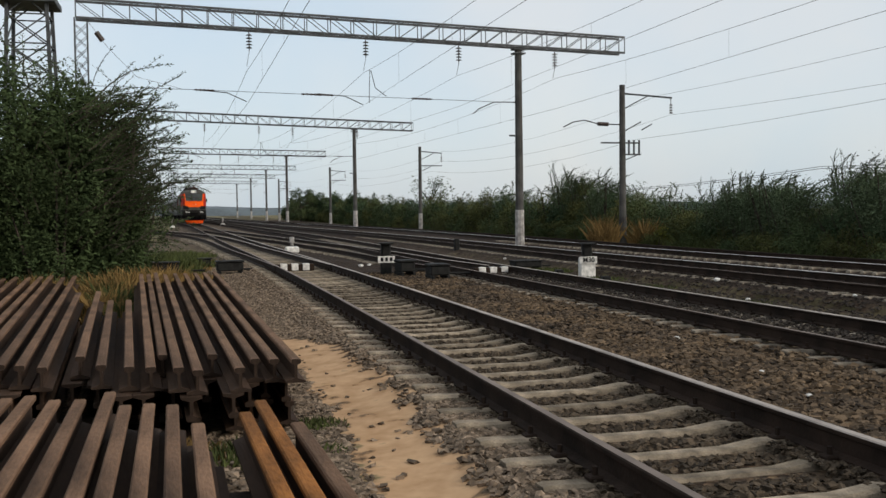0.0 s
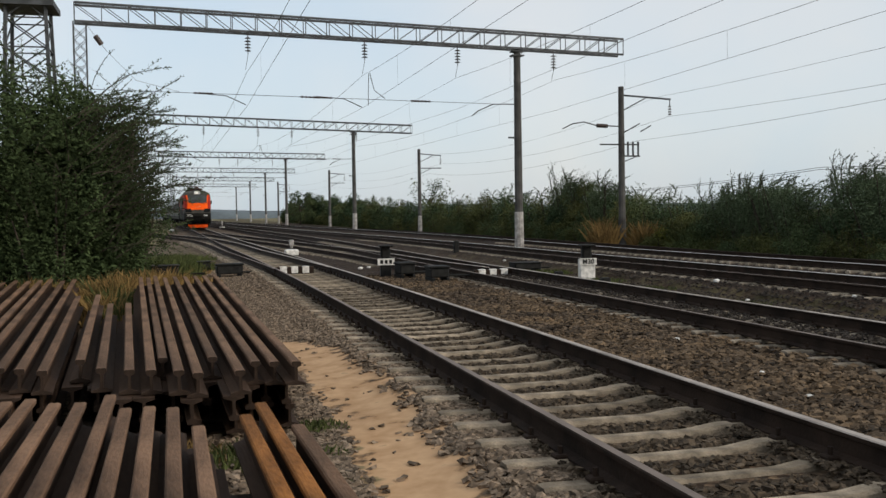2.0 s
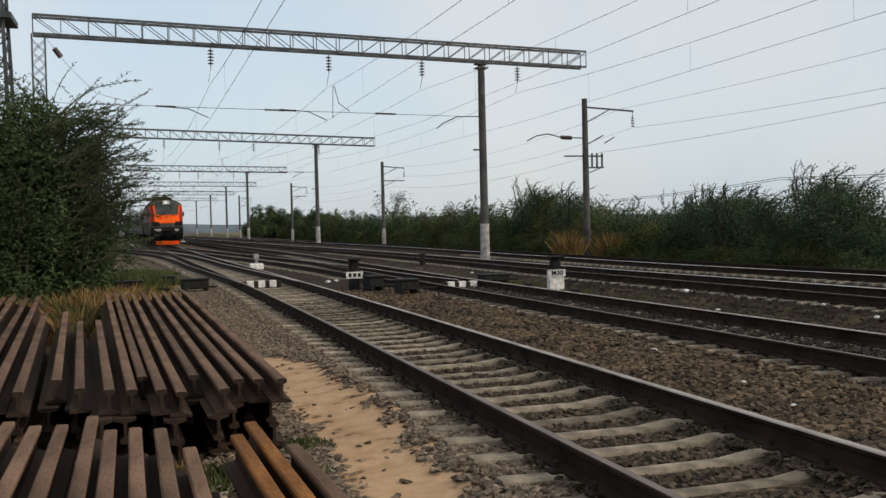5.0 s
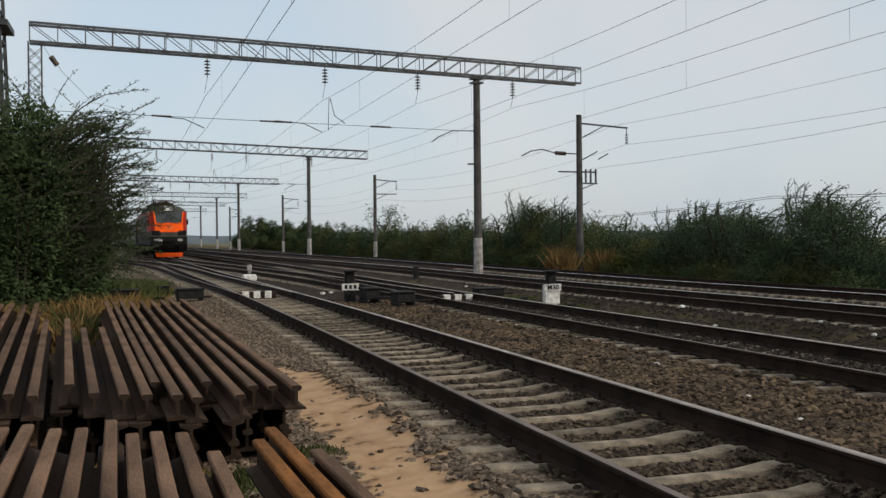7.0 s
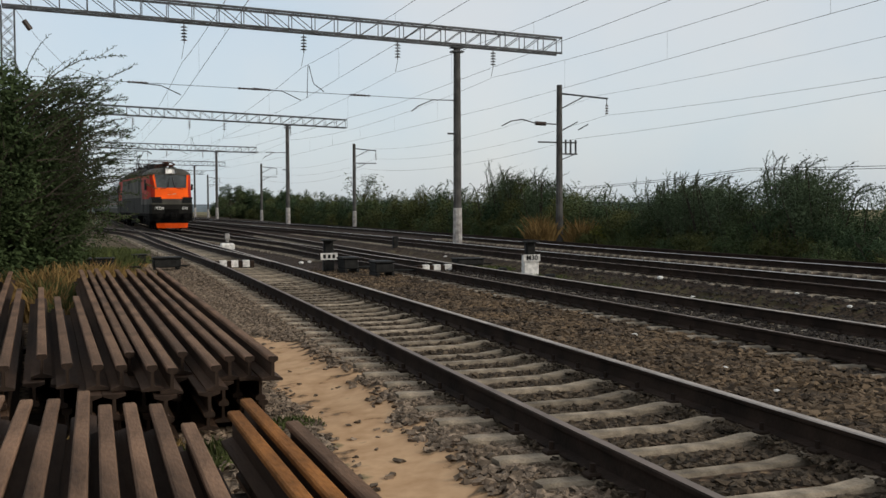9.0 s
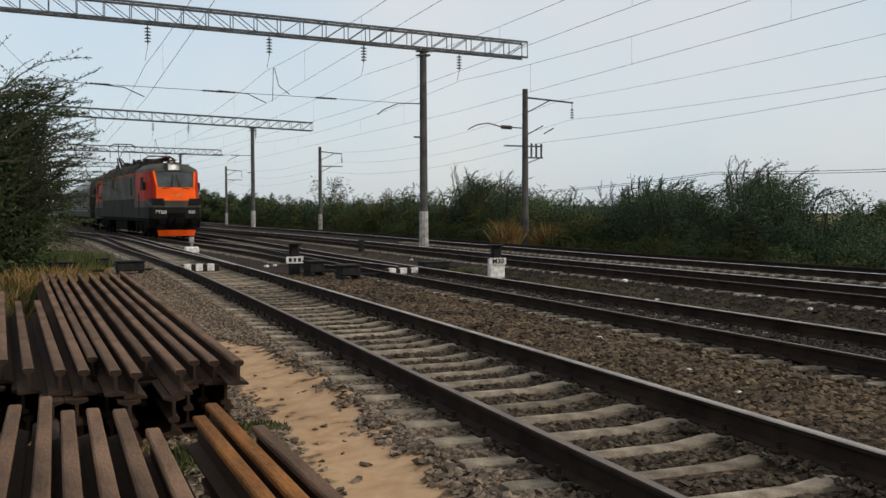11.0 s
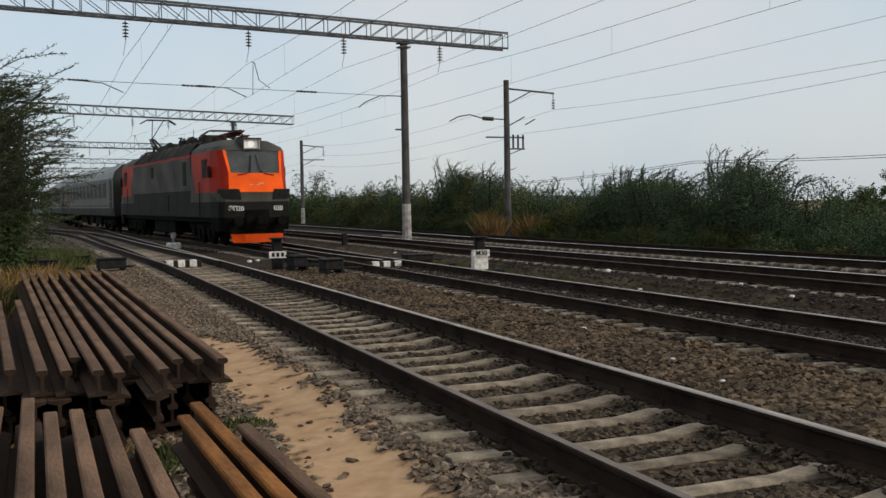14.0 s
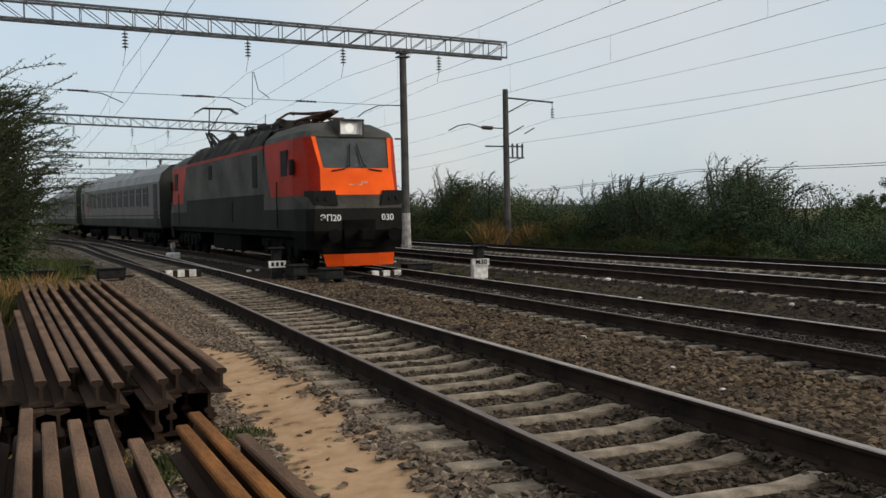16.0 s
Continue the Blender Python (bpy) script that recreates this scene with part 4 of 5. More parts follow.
def wheelset(parent, y, r, gauge=0.78):
    bm = bmesh.new()
    tube(bm, (-gauge, 0, 0), (gauge, 0, 0), 0.09, n=8)
    for s in (-1, 1):
        tube(bm, (s * (gauge - 0.02), 0, 0), (s * (gauge + 0.11), 0, 0), r, r - 0.02, 20)
        tube(bm, (s * (gauge - 0.04), 0, 0), (s * (gauge - 0.02), 0, 0), r + 0.025, r + 0.025, 20)
        tube(bm, (s * (gauge + 0.11), 0, 0), (s * (gauge + 0.2), 0, 0), 0.16, 0.13, 8)
        for k in range(3):
            a = k * 2.094
            tube(bm, (s * (gauge + 0.112), r * 0.5 * math.cos(a), r * 0.5 * math.sin(a)), (s * (gauge + 0.12), r * 0.5 * math.cos(a), r * 0.5 * math.sin(a)), 0.07, n=6)
    w = part("wheelset", bm, UNDER, parent)
    w.location = (0, y, r)
    return w


WHEELS = []


def bogie(parent, yc, axles, r):
    bm = bmesh.new()
    y0, y1 = yc + axles[0] - 0.8, yc + axles[-1] + 0.8
    for s in (-1, 1):
        box(bm, s * 1.12 - 0.1, s * 1.12 + 0.1, y0, y1, r + 0.02, r + 0.3, 0.04)
        for a in axles:
            box(bm, s * 1.14 - 0.14, s * 1.14 + 0.14, yc + a - 0.24, yc + a + 0.24, r - 0.25, r + 0.2, 0.05)
            for o in (-0.38, 0.38):
                tube(bm, (s * 1.14, yc + a + o, r - 0.1), (s * 1.14, yc + a + o, r + 0.45), 0.1, n=8)
        for a, b in zip(axles, axles[1:]):
            box(bm, s * 1.2 - 0.06, s * 1.2 + 0.06, yc + (a + b) / 2 - 0.2, yc + (a + b) / 2 + 0.2, 0.35, r + 0.1, 0.03)
    box(bm, -1.05, 1.05, yc - 0.5, yc + 0.5, r + 0.05, r + 0.45)
    part("bogie", bm, UNDER, parent)
    for a in axles:
        WHEELS.append((wheelset(parent, yc + a, r), yc + a, r))


def pantograph(parent, y, lift, flip):
    """Single-arm current collector: base, arms and head."""
    f = -1 if flip else 1
    bm = bmesh.new()
    for s in (-0.55, 0.55):
        box(bm, s - 0.04, s + 0.04, y - 0.8, y + 0.8, 4.52, 4.58)
    for yy in (y - 0.7, y + 0.7):
        box(bm, -0.6, 0.6, yy - 0.04, yy + 0.04, 4.52, 4.58)
        for s in (-0.5, 0.5):
            tube(bm, (s, yy, 4.2), (s, yy, 4.52), 0.07, 0.05, 8)
            for k in range(3):
                tube(bm, (s, yy, 4.26 + 0.08 * k), (s, yy, 4.29 + 0.08 * k), 0.12, n=8)
    knee = (0, y + f * 1.5, 4.62 + lift * 0.48)
    tube(bm, (0, y - f * 0.3, 4.58), knee, 0.1, 0.075, 6)
    for s in (-0.3, 0.3):
        tube(bm, (s, y - f * 0.5, 4.6), (s * 0.4, knee[1], knee[2]), 0.06, 0.045, 6)
    top = (0, y - f * (0.15 if lift > 0.5 else 1.1), 4.74 + lift)
    tube(bm, knee, (top[0] - 0.3, top[1], top[2]), 0.025, n=6)
    tube(bm, knee, (top[0] + 0.3, top[1], top[2]), 0.025, n=6)
    for o in (-0.15, 0.15):
        strand(bm, [(-0.95, top[1] + o, top[2] - 0.22), (-0.6, top[1] + o, top[2]), (0.6, top[1] + o, top[2]), (0.95, top[1] + o, top[2] - 0.22)], 0.03, 6)
    tube(bm, (-0.4, top[1] - 0.15, top[2] - 0.03), (-0.4, top[1] + 0.15, top[2] - 0.03), 0.025, n=6)
    tube(bm, (0.4, top[1] - 0.15, top[2] - 0.03), (0.4, top[1] + 0.15, top[2] - 0.03), 0.025, n=6)
    part("pantograph", bm, ROOF if lift > 0.5 else BROWN, parent, "raised current collector" if lift > 0.5 else "folded current collector")


def lettering(parent, text, x, y, z, size, turn=90):
    cu = bpy.data.curves.new("lettering", 'FONT')
    cu.body, cu.size, cu.align_x, cu.align_y, cu.extrude = text, size, 'CENTER', 'CENTER', 0.004
    cu.offset = 0.003
    tmp = bpy.data.objects.new("lettering_source", cu)
    scene.collection.objects.link(tmp)
    bpy.context.view_layer.update()
    me = bpy.data.meshes.new_from_object(tmp.evaluated_get(bpy.context.evaluated_depsgraph_get()))
    bpy.data.objects.remove(tmp)
    me.materials.clear()
    me.materials.append(LETTER)
    ob = new("lettering", me)
    ob.parent, ob.matrix_local = parent, pose(x, y, z, turn, 0, 0)
    return ob


def locomotive():
    t = thing("locomotive", "red and grey electric passenger locomotive with a bright orange face", "locomotive")
    # cab shells at both ends
    for end in (0, 1):
        fl = (lambda p: p) if end == 0 else (lambda p: (-p[0], 21.6 - p[1], p[2]))
        bm = bmesh.new()
        for (z0, w0, y0, s0), (z1, w1, y1, s1) in zip(NOSE, NOSE[1:]):
            if z0 < 1.1:
                mf, ms = 4, 4
            elif z0 < 1.7:
                mf, ms = 2, 2
            elif z0 < 2.1:
                mf, ms = 1, 1
            elif z0 < 2.8:
                mf, ms = 3, 0
            elif z0 < 3.7:
                mf, ms = None, 0
            else:
                mf, ms = 1, 1
            if mf is not None:
                quad_patch(bm, [fl(p) for p in ((-w0, y0, z0), (w0, y0, z0), (w1, y1, z1), (-w1, y1, z1))], mf)
            else:
                # frame of the windscreen
                a, c = 0.10, 0.12
                for s in (-1, 1):
                    quad_patch(bm, [fl(p) for p in ((s * w0, y0, z0), (s * (w0 - a), y0, z0), (s * (w1 - c), y1, z1), (s * w1, y1, z1))], 3)
                    quad_patch(bm, [fl(p) for p in ((s * (w0 - a), y0, z0), (s * (w0 - a), y0 + 0.06, z0), (s * (w1 - c), y1 + 0.06, z1), (s * (w1 - c), y1, z1))], 2)
            yc0, yc1 = max(1.5, y0 + 0.5), max(1.5, y1 + 0.5)
            for s in (-1, 1):
                m0, m1 = (w0 + s0) / 2 + 0.045, (w1 + s1) / 2 + 0.045
                if s1 == 0:
                    m1 = 0
                ya, yb = y0 * 0.65 + yc0 * 0.35 - 0.12, y1 * 0.65 + yc1 * 0.35 - 0.12
                quad_patch(bm, [fl(p) for p in ((s * w0, y0, z0), (s * m0, ya, z0), (s * m1, yb, z1), (s * w1, y1, z1))], ms)
                quad_patch(bm, [fl(p) for p in ((s * m0, ya, z0), (s * s0, yc0, z0), (s * s1, yc1, z1), (s * m1, yb, z1))], ms)
                if z0 < 1.1:
                    continue
                # side back to the slanted edge of the red
                e0, e1 = CAB_END + 0.9 - 0.5 * (3.8 - z0), CAB_END + 0.9 - 0.5 * (3.8 - z1)
                e0, e1 = max(2.6, min(4.6, e0)), max(2.6, min(4.6, e1))
                if ms != 0:
                    e0 = e1 = 4.6
                quad_patch(bm, [fl(p) for p in ((s * s0, yc0, z0), (s * s0, e0, z0), (s * s1, e1, z1), (s * s1, yc1, z1))], ms)
                if ms == 0:
                    quad_patch(bm, [fl(p) for p in ((s * s0, e0, z0), (s * s0, 4.6, z0), (s * s1, 4.6, z1), (s * s1, e1, z1))], 1)
        bmesh.ops.remove_doubles(bm, verts=bm.verts, dist=0.001)
        bmesh.ops.recalc_face_normals(bm, faces=bm.faces)
        part("cab", bm, [RED, GREY_L, GREY_D, ORANGE, UNDER], t, "red cab with a bright orange front panel")
        bm = bmesh.new()
        quad_patch(bm, [fl(p) for p in ((-0.985, 0.315, 2.9), (0.985, 0.315, 2.9), (1.085, 0.675, 3.80), (-1.085, 0.675, 3.80))])
        bmesh.ops.solidify(bm, geom=bm.faces[:], thickness=0.02)
        part("windscreen", bm, SCREEN, t, "windscreen with the reflected sky in its colour")
        # headlamp on the roof edge
        bm = bmesh.new()
        for b in ((-0.38, 0.38, 0.58, 1.6, 4.27, 4.31), (-0.38, 0.38, 0.62, 1.6, 3.80, 3.86), (-0.38, -0.335, 0.6, 1.6, 3.86, 4.27), (0.335, 0.38, 0.6, 1.6, 3.86, 4.27)):
            box(bm, *b)
        for v in bm.verts:
            v.co = fl(tuple(v.co))
        lamp = part("headlamp_housing", bm, GREY_L, t)
        bm = bmesh.new()
        for b in ((-0.333, 0.333, 0.74, 0.8, 3.863, 4.267), (-0.333, -0.31, 0.63, 0.74, 3.864, 4.266), (0.31, 0.333, 0.63, 0.74, 3.864, 4.266)):
            box(bm, *b)
        for v in bm.verts:
            v.co = fl(tuple(v.co))
        part("reflector", bm, LIGHTGLASS, lamp, "pale lamp reflector")
        if end == 0:
            bm = bmesh.new()
            tube(bm, (-0.02, 0.738, 4.06), (-0.02, 0.72, 4.06), 0.14, 0.12, 16)
            part("headlamp_bulb", bm, LAMP_ON, lamp, "lit white headlamp")
        for s in (-1, 1):
            bm = bmesh.new()
            pts = [(0.64, 1.86), (1.31, 1.88), (1.36, 2.27), (0.72, 2.27)]
            front = [bm.verts.new(fl((s * x, 0.07 if x < 1 else 0.10, z))) for x, z in pts]
            back = [bm.verts.new(fl((s * (x + (0.06 if x > 1 else 0)), 0.25 if x < 1 else 0.75, z))) for x, z in pts]
            bm.faces.new(front)
            bm.faces.new(back[::-1])
            for i in range(4):
                bm.faces.new((front[i], front[(i + 1) % 4], back[(i + 1) % 4], back[i]))
            bmesh.ops.recalc_face_normals(bm, faces=bm.faces)
            lc = part("corner_lamp", bm, GLASS, t, "black corner lamp unit")
            bm = bmesh.new()
            for o in (0.95, 1.17):
                tube(bm, fl((s * o, 0.1, 2.06)), fl((s * o, 0.055, 2.06)), 0.08, n=10)
            part("lens", bm, GREY_D, lc)
            # buffers
            bm = bmesh.new()
            tube(bm, fl((s * 0.88, 0.2, 1.02)), fl((s * 0.88, -0.25, 1.02)), 0.13, 0.11, 10)
            tube(bm, fl((s * 0.88, -0.25, 1.02)), fl((s * 0.88, -0.32, 1.02)), 0.19, 0.19, 14)
            part("buffer", bm, UNDER, t)
            bm = bmesh.new()
            tube(bm, fl((s * 0.3, 0.25, 2.93)), fl((s * 0.22, 0.24, 3.0)), 0.02, n=5)
            tube(bm, fl((s * 0.22, 0.24, 2.93)), fl((s * 0.10, 0.52, 3.6)), 0.02, n=5)
            tube(bm, fl((s * 0.35, 0.24, 2.88)), fl((s * 0.75, 0.22, 2.82)), 0.018, n=5)
            part("wiper", bm, BLACK, t)
            bm = bmesh.new()
            box(bm, s * 1.56 - 0.06, s * 1.56 + 0.06, 1.3, 1.5, 2.75, 3.2, 0.03)
            tube(bm, (s * 1.45, 1.4, 2.95), (s * 1.56, 1.4, 2.95), 0.02, n=5)
            for v in bm.verts:
                v.co = fl(tuple(v.co))
            part("mirror", bm, BLACK, t)
            bm = bmesh.new()
            box(bm, s * 1.49 - 0.02, s * 1.49 + 0.02, 2.0, 2.65, 2.75, 3.5, 0.0)
            for v in bm.verts:
                v.co = fl(tuple(v.co))
            part("cab_side_window", bm, BLACK, t)
            bm = bmesh.new()
            tube(bm, (s * 1.54, 3.0, 1.2), (s * 1.54, 3.0, 2.6), 0.018, n=5)
            for v in bm.verts:
                v.co = fl(tuple(v.co))
            part("handrail", bm, GREY_D, t)
        bm = bmesh.new()
        # near-black plate paints the shaded recess around the coupler
        box(bm, -0.47, 0.47, 0.09, 0.3, 0.66, 1.45, 0.0)
        tube(bm, (0, 0.3, 1.03), (0, -0.35, 1.03), 0.1, n=8)
        box(bm, -0.2, 0.2, -0.5, -0.2, 0.85, 1.2, 0.05)
        for v in bm.verts:
            v.co = fl(tuple(v.co))
        part("coupler_and_recess", bm, UNDER, t)
        # pilot
        bm = bmesh.new()
        rows = [[(-1.08, 0.2, 0.5), (-0.55, 0.02, 0.5), (0.55, 0.02, 0.5), (1.08, 0.2, 0.5)], [(-1.0, 0.12, 0.16), (-0.5, -0.04, 0.16), (0.5, -0.04, 0.16), (1.0, 0.12, 0.16)]]
        rs = [[bm.verts.new(fl(p)) for p in r] for r in rows]
        for i in range(3):
            bm.faces.new((rs[0][i], rs[0][i + 1], rs[1][i + 1], rs[1][i]))
        bmesh.ops.solidify(bm, geom=bm.faces[:], thickness=0.03)
        part("pilot", bm, ORANGE if end == 0 else GREY_D, t)
        bm = bmesh.new()
        box(bm, -1.1, 1.1, 0.15, 0.6, 0.5, 0.66, 0.02)
        for v in bm.verts:
            v.co = fl(tuple(v.co))
        part("pilot_beam", bm, UNDER, t)
    # side walls
    for s in (-1, 1):
        for z0, z1, paint, name in ((1.15, 2.25, GREY_D, "lower_side_wall"), (2.25, 3.7, GREY_L, "side_wall"), (3.7, 3.8, RED, "red_cornice")):
            bm = bmesh.new()
            box(bm, s * 1.47 - 0.03, s * 1.47 + 0.03, 4.6, 17.0, z0, z1)
            part(name, bm, paint, t)
        for yy, z0, z1 in ((5.6, 2.5, 3.55), (12.2, 3.0, 3.55), (9.0, 1.35, 2.1)):
            bm = bmesh.new()
            box(bm, s * 1.5 - 0.015, s * 1.5 + 0.015, yy - 0.3, yy + 0.3, z0, z1, 0.01)
            for k in range(6):
                zz = z0 + (z1 - z0) * (k + 0.5) / 6
                box(bm, s * 1.52 - 0.012, s * 1.52 + 0.012, yy - 0.27, yy + 0.27, zz - 0.02, zz + 0.02)
            part("louvre", bm, GREY_D, t)
        bm = bmesh.new()
        box(bm, s * 1.51 - 0.01, s * 1.51 + 0.01, 4.58, 17.0, 2.235, 2.265)
        part("moulding", bm, GREY_D, t)
        # sloped roof panels with ribs
        for k in range(8):
            y0 = 5.2 + 1.5 * k
            bm = bmesh.new()
            vs = [bm.verts.new(p) for p in ((s * 1.4, y0, 3.8), (s * 1.4, y0 + 1.36, 3.8), (s * 0.98, y0 + 1.36, 4.38), (s * 0.98, y0, 4.38))]
            bm.faces.new(vs)
            bmesh.ops.solidify(bm, geom=bm.faces[:], thickness=0.05)
            for j in range(4):
                yy = y0 + 0.2 + 0.32 * j
                tube(bm, (s * 1.43, yy, 3.84), (s * 1.0, yy + 0.1, 4.42), 0.025, n=4)
            part("roof_panel", bm, ROOF_PANEL, t)
    bm = bmesh.new()
    box(bm, -1.44, 1.44, 4.6, 17.0, 3.72, 3.82)
    box(bm, -0.98, 0.98, 4.6, 17.0, 3.82, 4.36, 0.05)
    part("roof", bm, ROOF, t)
    bm = bmesh.new()
    box(bm, -1.4, 1.4, 0.9, 20.7, 0.95, 1.2)
    box(bm, -1.25, 1.25, 8.6, 13.0, 0.35, 0.95, 0.05)
    part("underframe", bm, UNDER, t)
    for yy, w, h in ((6.4, 0.5, 0.3), (8.3, 0.7, 0.22), (10.4, 0.45, 0.34), (12.6, 0.7, 0.25), (14.6, 0.5, 0.3)):
        bm = bmesh.new()
        box(bm, -w, w, yy - 0.6, yy + 0.6, 4.34, 4.46 + h, 0.05)
        for s in (-0.3, 0.3):
            tube(bm, (s, yy + 0.7, 4.36), (s, yy + 0.7, 4.75), 0.06, 0.04, 8)
            for k in range(3):
                tube(bm, (s, yy + 0.7, 4.42 + k * 0.1), (s, yy + 0.7, 4.46 + k * 0.1), 0.11, n=8)
        part("roof_equipment", bm, ROOF, t)
    bm = bmesh.new()
    strand(bm, [(0.3, 5.0, 4.78), (0.3, 8.0, 4.74), (0.3, 12.0, 4.76), (0.3, 17.0, 4.76)], 0.025, 5)
    part("roof_busbar", bm, ROOF, t)
    rr = random.Random(8)
    for k in range(16):
        yy, xx, hh = 5.0 + 0.72 * k, rr.choice((-0.75, -0.55, 0.55, 0.75)), rr.uniform(0.2, 0.5)
        bm = bmesh.new()
        if k % 3 == 0:
            tube(bm, (xx - 0.15, yy, 4.46 + hh * 0.4), (xx - 0.15, yy + 0.55, 4.46 + hh * 0.4), 0.13, n=10)
            box(bm, xx - 0.25, xx - 0.05, yy + 0.1, yy + 0.4, 4.34, 4.46 + hh * 0.3)
        else:
            tube(bm, (xx, yy, 4.36), (xx, yy, 4.4 + hh), 0.035, n=6)
            for j in range(4):
                zz = 4.42 + j * hh * 0.22
                tube(bm, (xx, yy, zz), (xx, yy, zz + 0.05), 0.1, 0.07, 8)
            tube(bm, (xx, yy - 0.3, 4.4 + hh), (xx, yy + 0.5, 4.42 + hh), 0.025, n=5)
        part("roof_fitting", bm, ROOF, t)
    for yy in (7.4, 15.8):
        bm = bmesh.new()
        tube(bm, (-0.6, yy, 4.3), (-0.6, yy, 5.1), 0.015, n=4)
        part("aerial", bm, BLACK, t)
    pantograph(t, 3.6, 0.12, True)
    pantograph(t, 17.6, 1.6, False)
    bogie(t, 3.6, (-1.6, 0.0, 1.6), 0.6)
    bogie(t, 18.0, (-1.6, 0.0, 1.6), 0.6)
    lettering(t, "\u042d\u041f20", -0.86, 0.095, 1.5, 0.25)
    lettering(t, "030", 0.85, 0.095, 1.5, 0.25)
    # worn emblem on the front panel
    bm = bmesh.new()
    for x0, x1, zz in ((-0.26, -0.06, 2.42), (-0.02, 0.14, 2.42), (0.1, 0.3, 2.5)):
        box(bm, x0, x1, 0.135 + (zz - 2.15) * 0.213, 0.19, zz - 0.035, zz + 0.035)
    part("emblem", bm, EMBLEM, t, "pale worn emblem")
    return t


def coach(label):
    t = thing("passenger_coach", label, "railway coach", "coaches of the train")
    L = 24.6
    prof = [(-1.48, 1.05), (-1.53, 1.5), (-1.53, 3.3), (-1.40, 3.7), (-0.95, 4.1), (0, 4.28), (0.95, 4.1), (1.40, 3.7), (1.53, 3.3), (1.53, 1.5), (1.48, 1.05)]
    mi = [1, 0, 2, 2, 2, 2, 2, 2, 0, 1, 1]
    bm = bmesh.new()
    rings = [[bm.verts.new((x, y, z)) for x, z in prof] for y in (0.3, L)]
    n = len(prof)
    for i in range(n):
        f = bm.faces.new((rings[0][i], rings[0][(i + 1) % n], rings[1][(i + 1) % n], rings[1][i]))
        f.material_index = mi[i]
    f = bm.faces.new(rings[0])
    f.material_index = 1
    f = bm.faces.new(rings[1][::-1])
    f.material_index = 1
    bmesh.ops.recalc_face_normals(bm, faces=bm.faces)
    part("body", bm, [COACH, COACH_LOW, COACH_ROOF], t)
    for s in (-1, 1):
        for k in range(11):
            yy = 3.4 + 1.72 * k
            bm = bmesh.new()
            box(bm, s * 1.53 - 0.015, s * 1.53 + 0.015, yy - 0.48, yy + 0.48, 2.15, 3.05, 0.0)
            w = part("window", bm, GLASS, t)
            bm = bmesh.new()
            for a, b, c, d in ((-0.54, 0.54, 3.05, 3.11), (-0.54, 0.54, 2.09, 2.15), (-0.54, -0.48, 2.15, 3.05), (0.48, 0.54, 2.15, 3.05), (-0.48, 0.48, 2.78, 2.82)):
                box(bm, s * 1.535 - 0.025, s * 1.535 + 0.025, yy + a, yy + b, c, d)
            part("window_frame", bm, COACH, w)
        for z0, z1 in ((1.62, 1.68), (1.9, 1.94)):
            bm = bmesh.new()
            box(bm, s * 1.535 - 0.012, s * 1.535 + 0.012, 0.4, L - 0.1, z0, z1)
            part("stripe", bm, COACH_RED if z0 > 1.7 else COACH_LOW, t)
        for yy in (1.2, L - 0.9):
            bm = bmesh.new()
            box(bm, s * 1.53 - 0.012, s * 1.53 + 0.012, yy - 0.42, yy + 0.42, 1.15, 3.2, 0.0)
            d = part("door", bm, COACH_LOW, t)
            bm = bmesh.new()
            box(bm, s * 1.54 - 0.012, s * 1.54 + 0.012, yy - 0.25, yy + 0.25, 2.3, 3.0, 0.0)
            part("door_window", bm, GLASS, d)
        for k in range(4):
            bm = bmesh.new()
            box(bm, s * 1.536 - 0.012, s * 1.536 + 0.012, L - 2.9 - 0.35 * k, L - 2.65 - 0.35 * k, 1.7 + 0.1 * k, 3.1 - 0.12 * k)
            part("emblem_bar", bm, COACH_RED, t)
    for y0, y1 in ((-0.05, 0.3), (L, L + 0.35)):
        bm = bmesh.new()
        box(bm, -0.75, 0.75, y0, y1, 1.2, 3.5, 0.08)
        part("gangway", bm, UNDER, t)
    for yy in (6, 12, 18):
        bm = bmesh.new()
        box(bm, -0.3, 0.3, yy - 0.3, yy + 0.3, 4.2, 4.4, 0.06)
        part("roof_vent", bm, COACH_ROOF, t)
    bm = bmesh.new()
    box(bm, -1.35, 1.35, 0.4, L - 0.1, 0.95, 1.08)
    for y0, y1 in ((7.2, 9.6), (10.4, 12.2), (13.4, 16.4)):
        box(bm, -1.2, 1.2, y0, y1, 0.45, 0.95, 0.04)
    part("underframe", bm, UNDER, t)
    bogie(t, 3.9, (-1.2, 1.2), 0.475)
    bogie(t, L - 3.6, (-1.2, 1.2), 0.475)
    return t


BROWN = mat("collector_brown", (0.075, 0.034, 0.024), 0.7, 0.1, 0.3, 3, 30, 0.1)
EMBLEM = mat("emblem_pale", (0.8, 0.32, 0.18), 0.6, 0, 0.2, 6, 30, 0)
COACH_ROOF = mat("coach_roof_grey", (0.24, 0.25, 0.25), 0.5, 0, 0.2, 0.8, 12, 0.05)
COACH_RED = mat("coach_red_trim", (0.22, 0.06, 0.05), 0.5, 0, 0.15, 1, 12, 0.03)
LOCO = locomotive()
N_LOCO = len(WHEELS)
COACHES = [coach("light grey passenger coach with a row of dark windows") for k in range(4)]


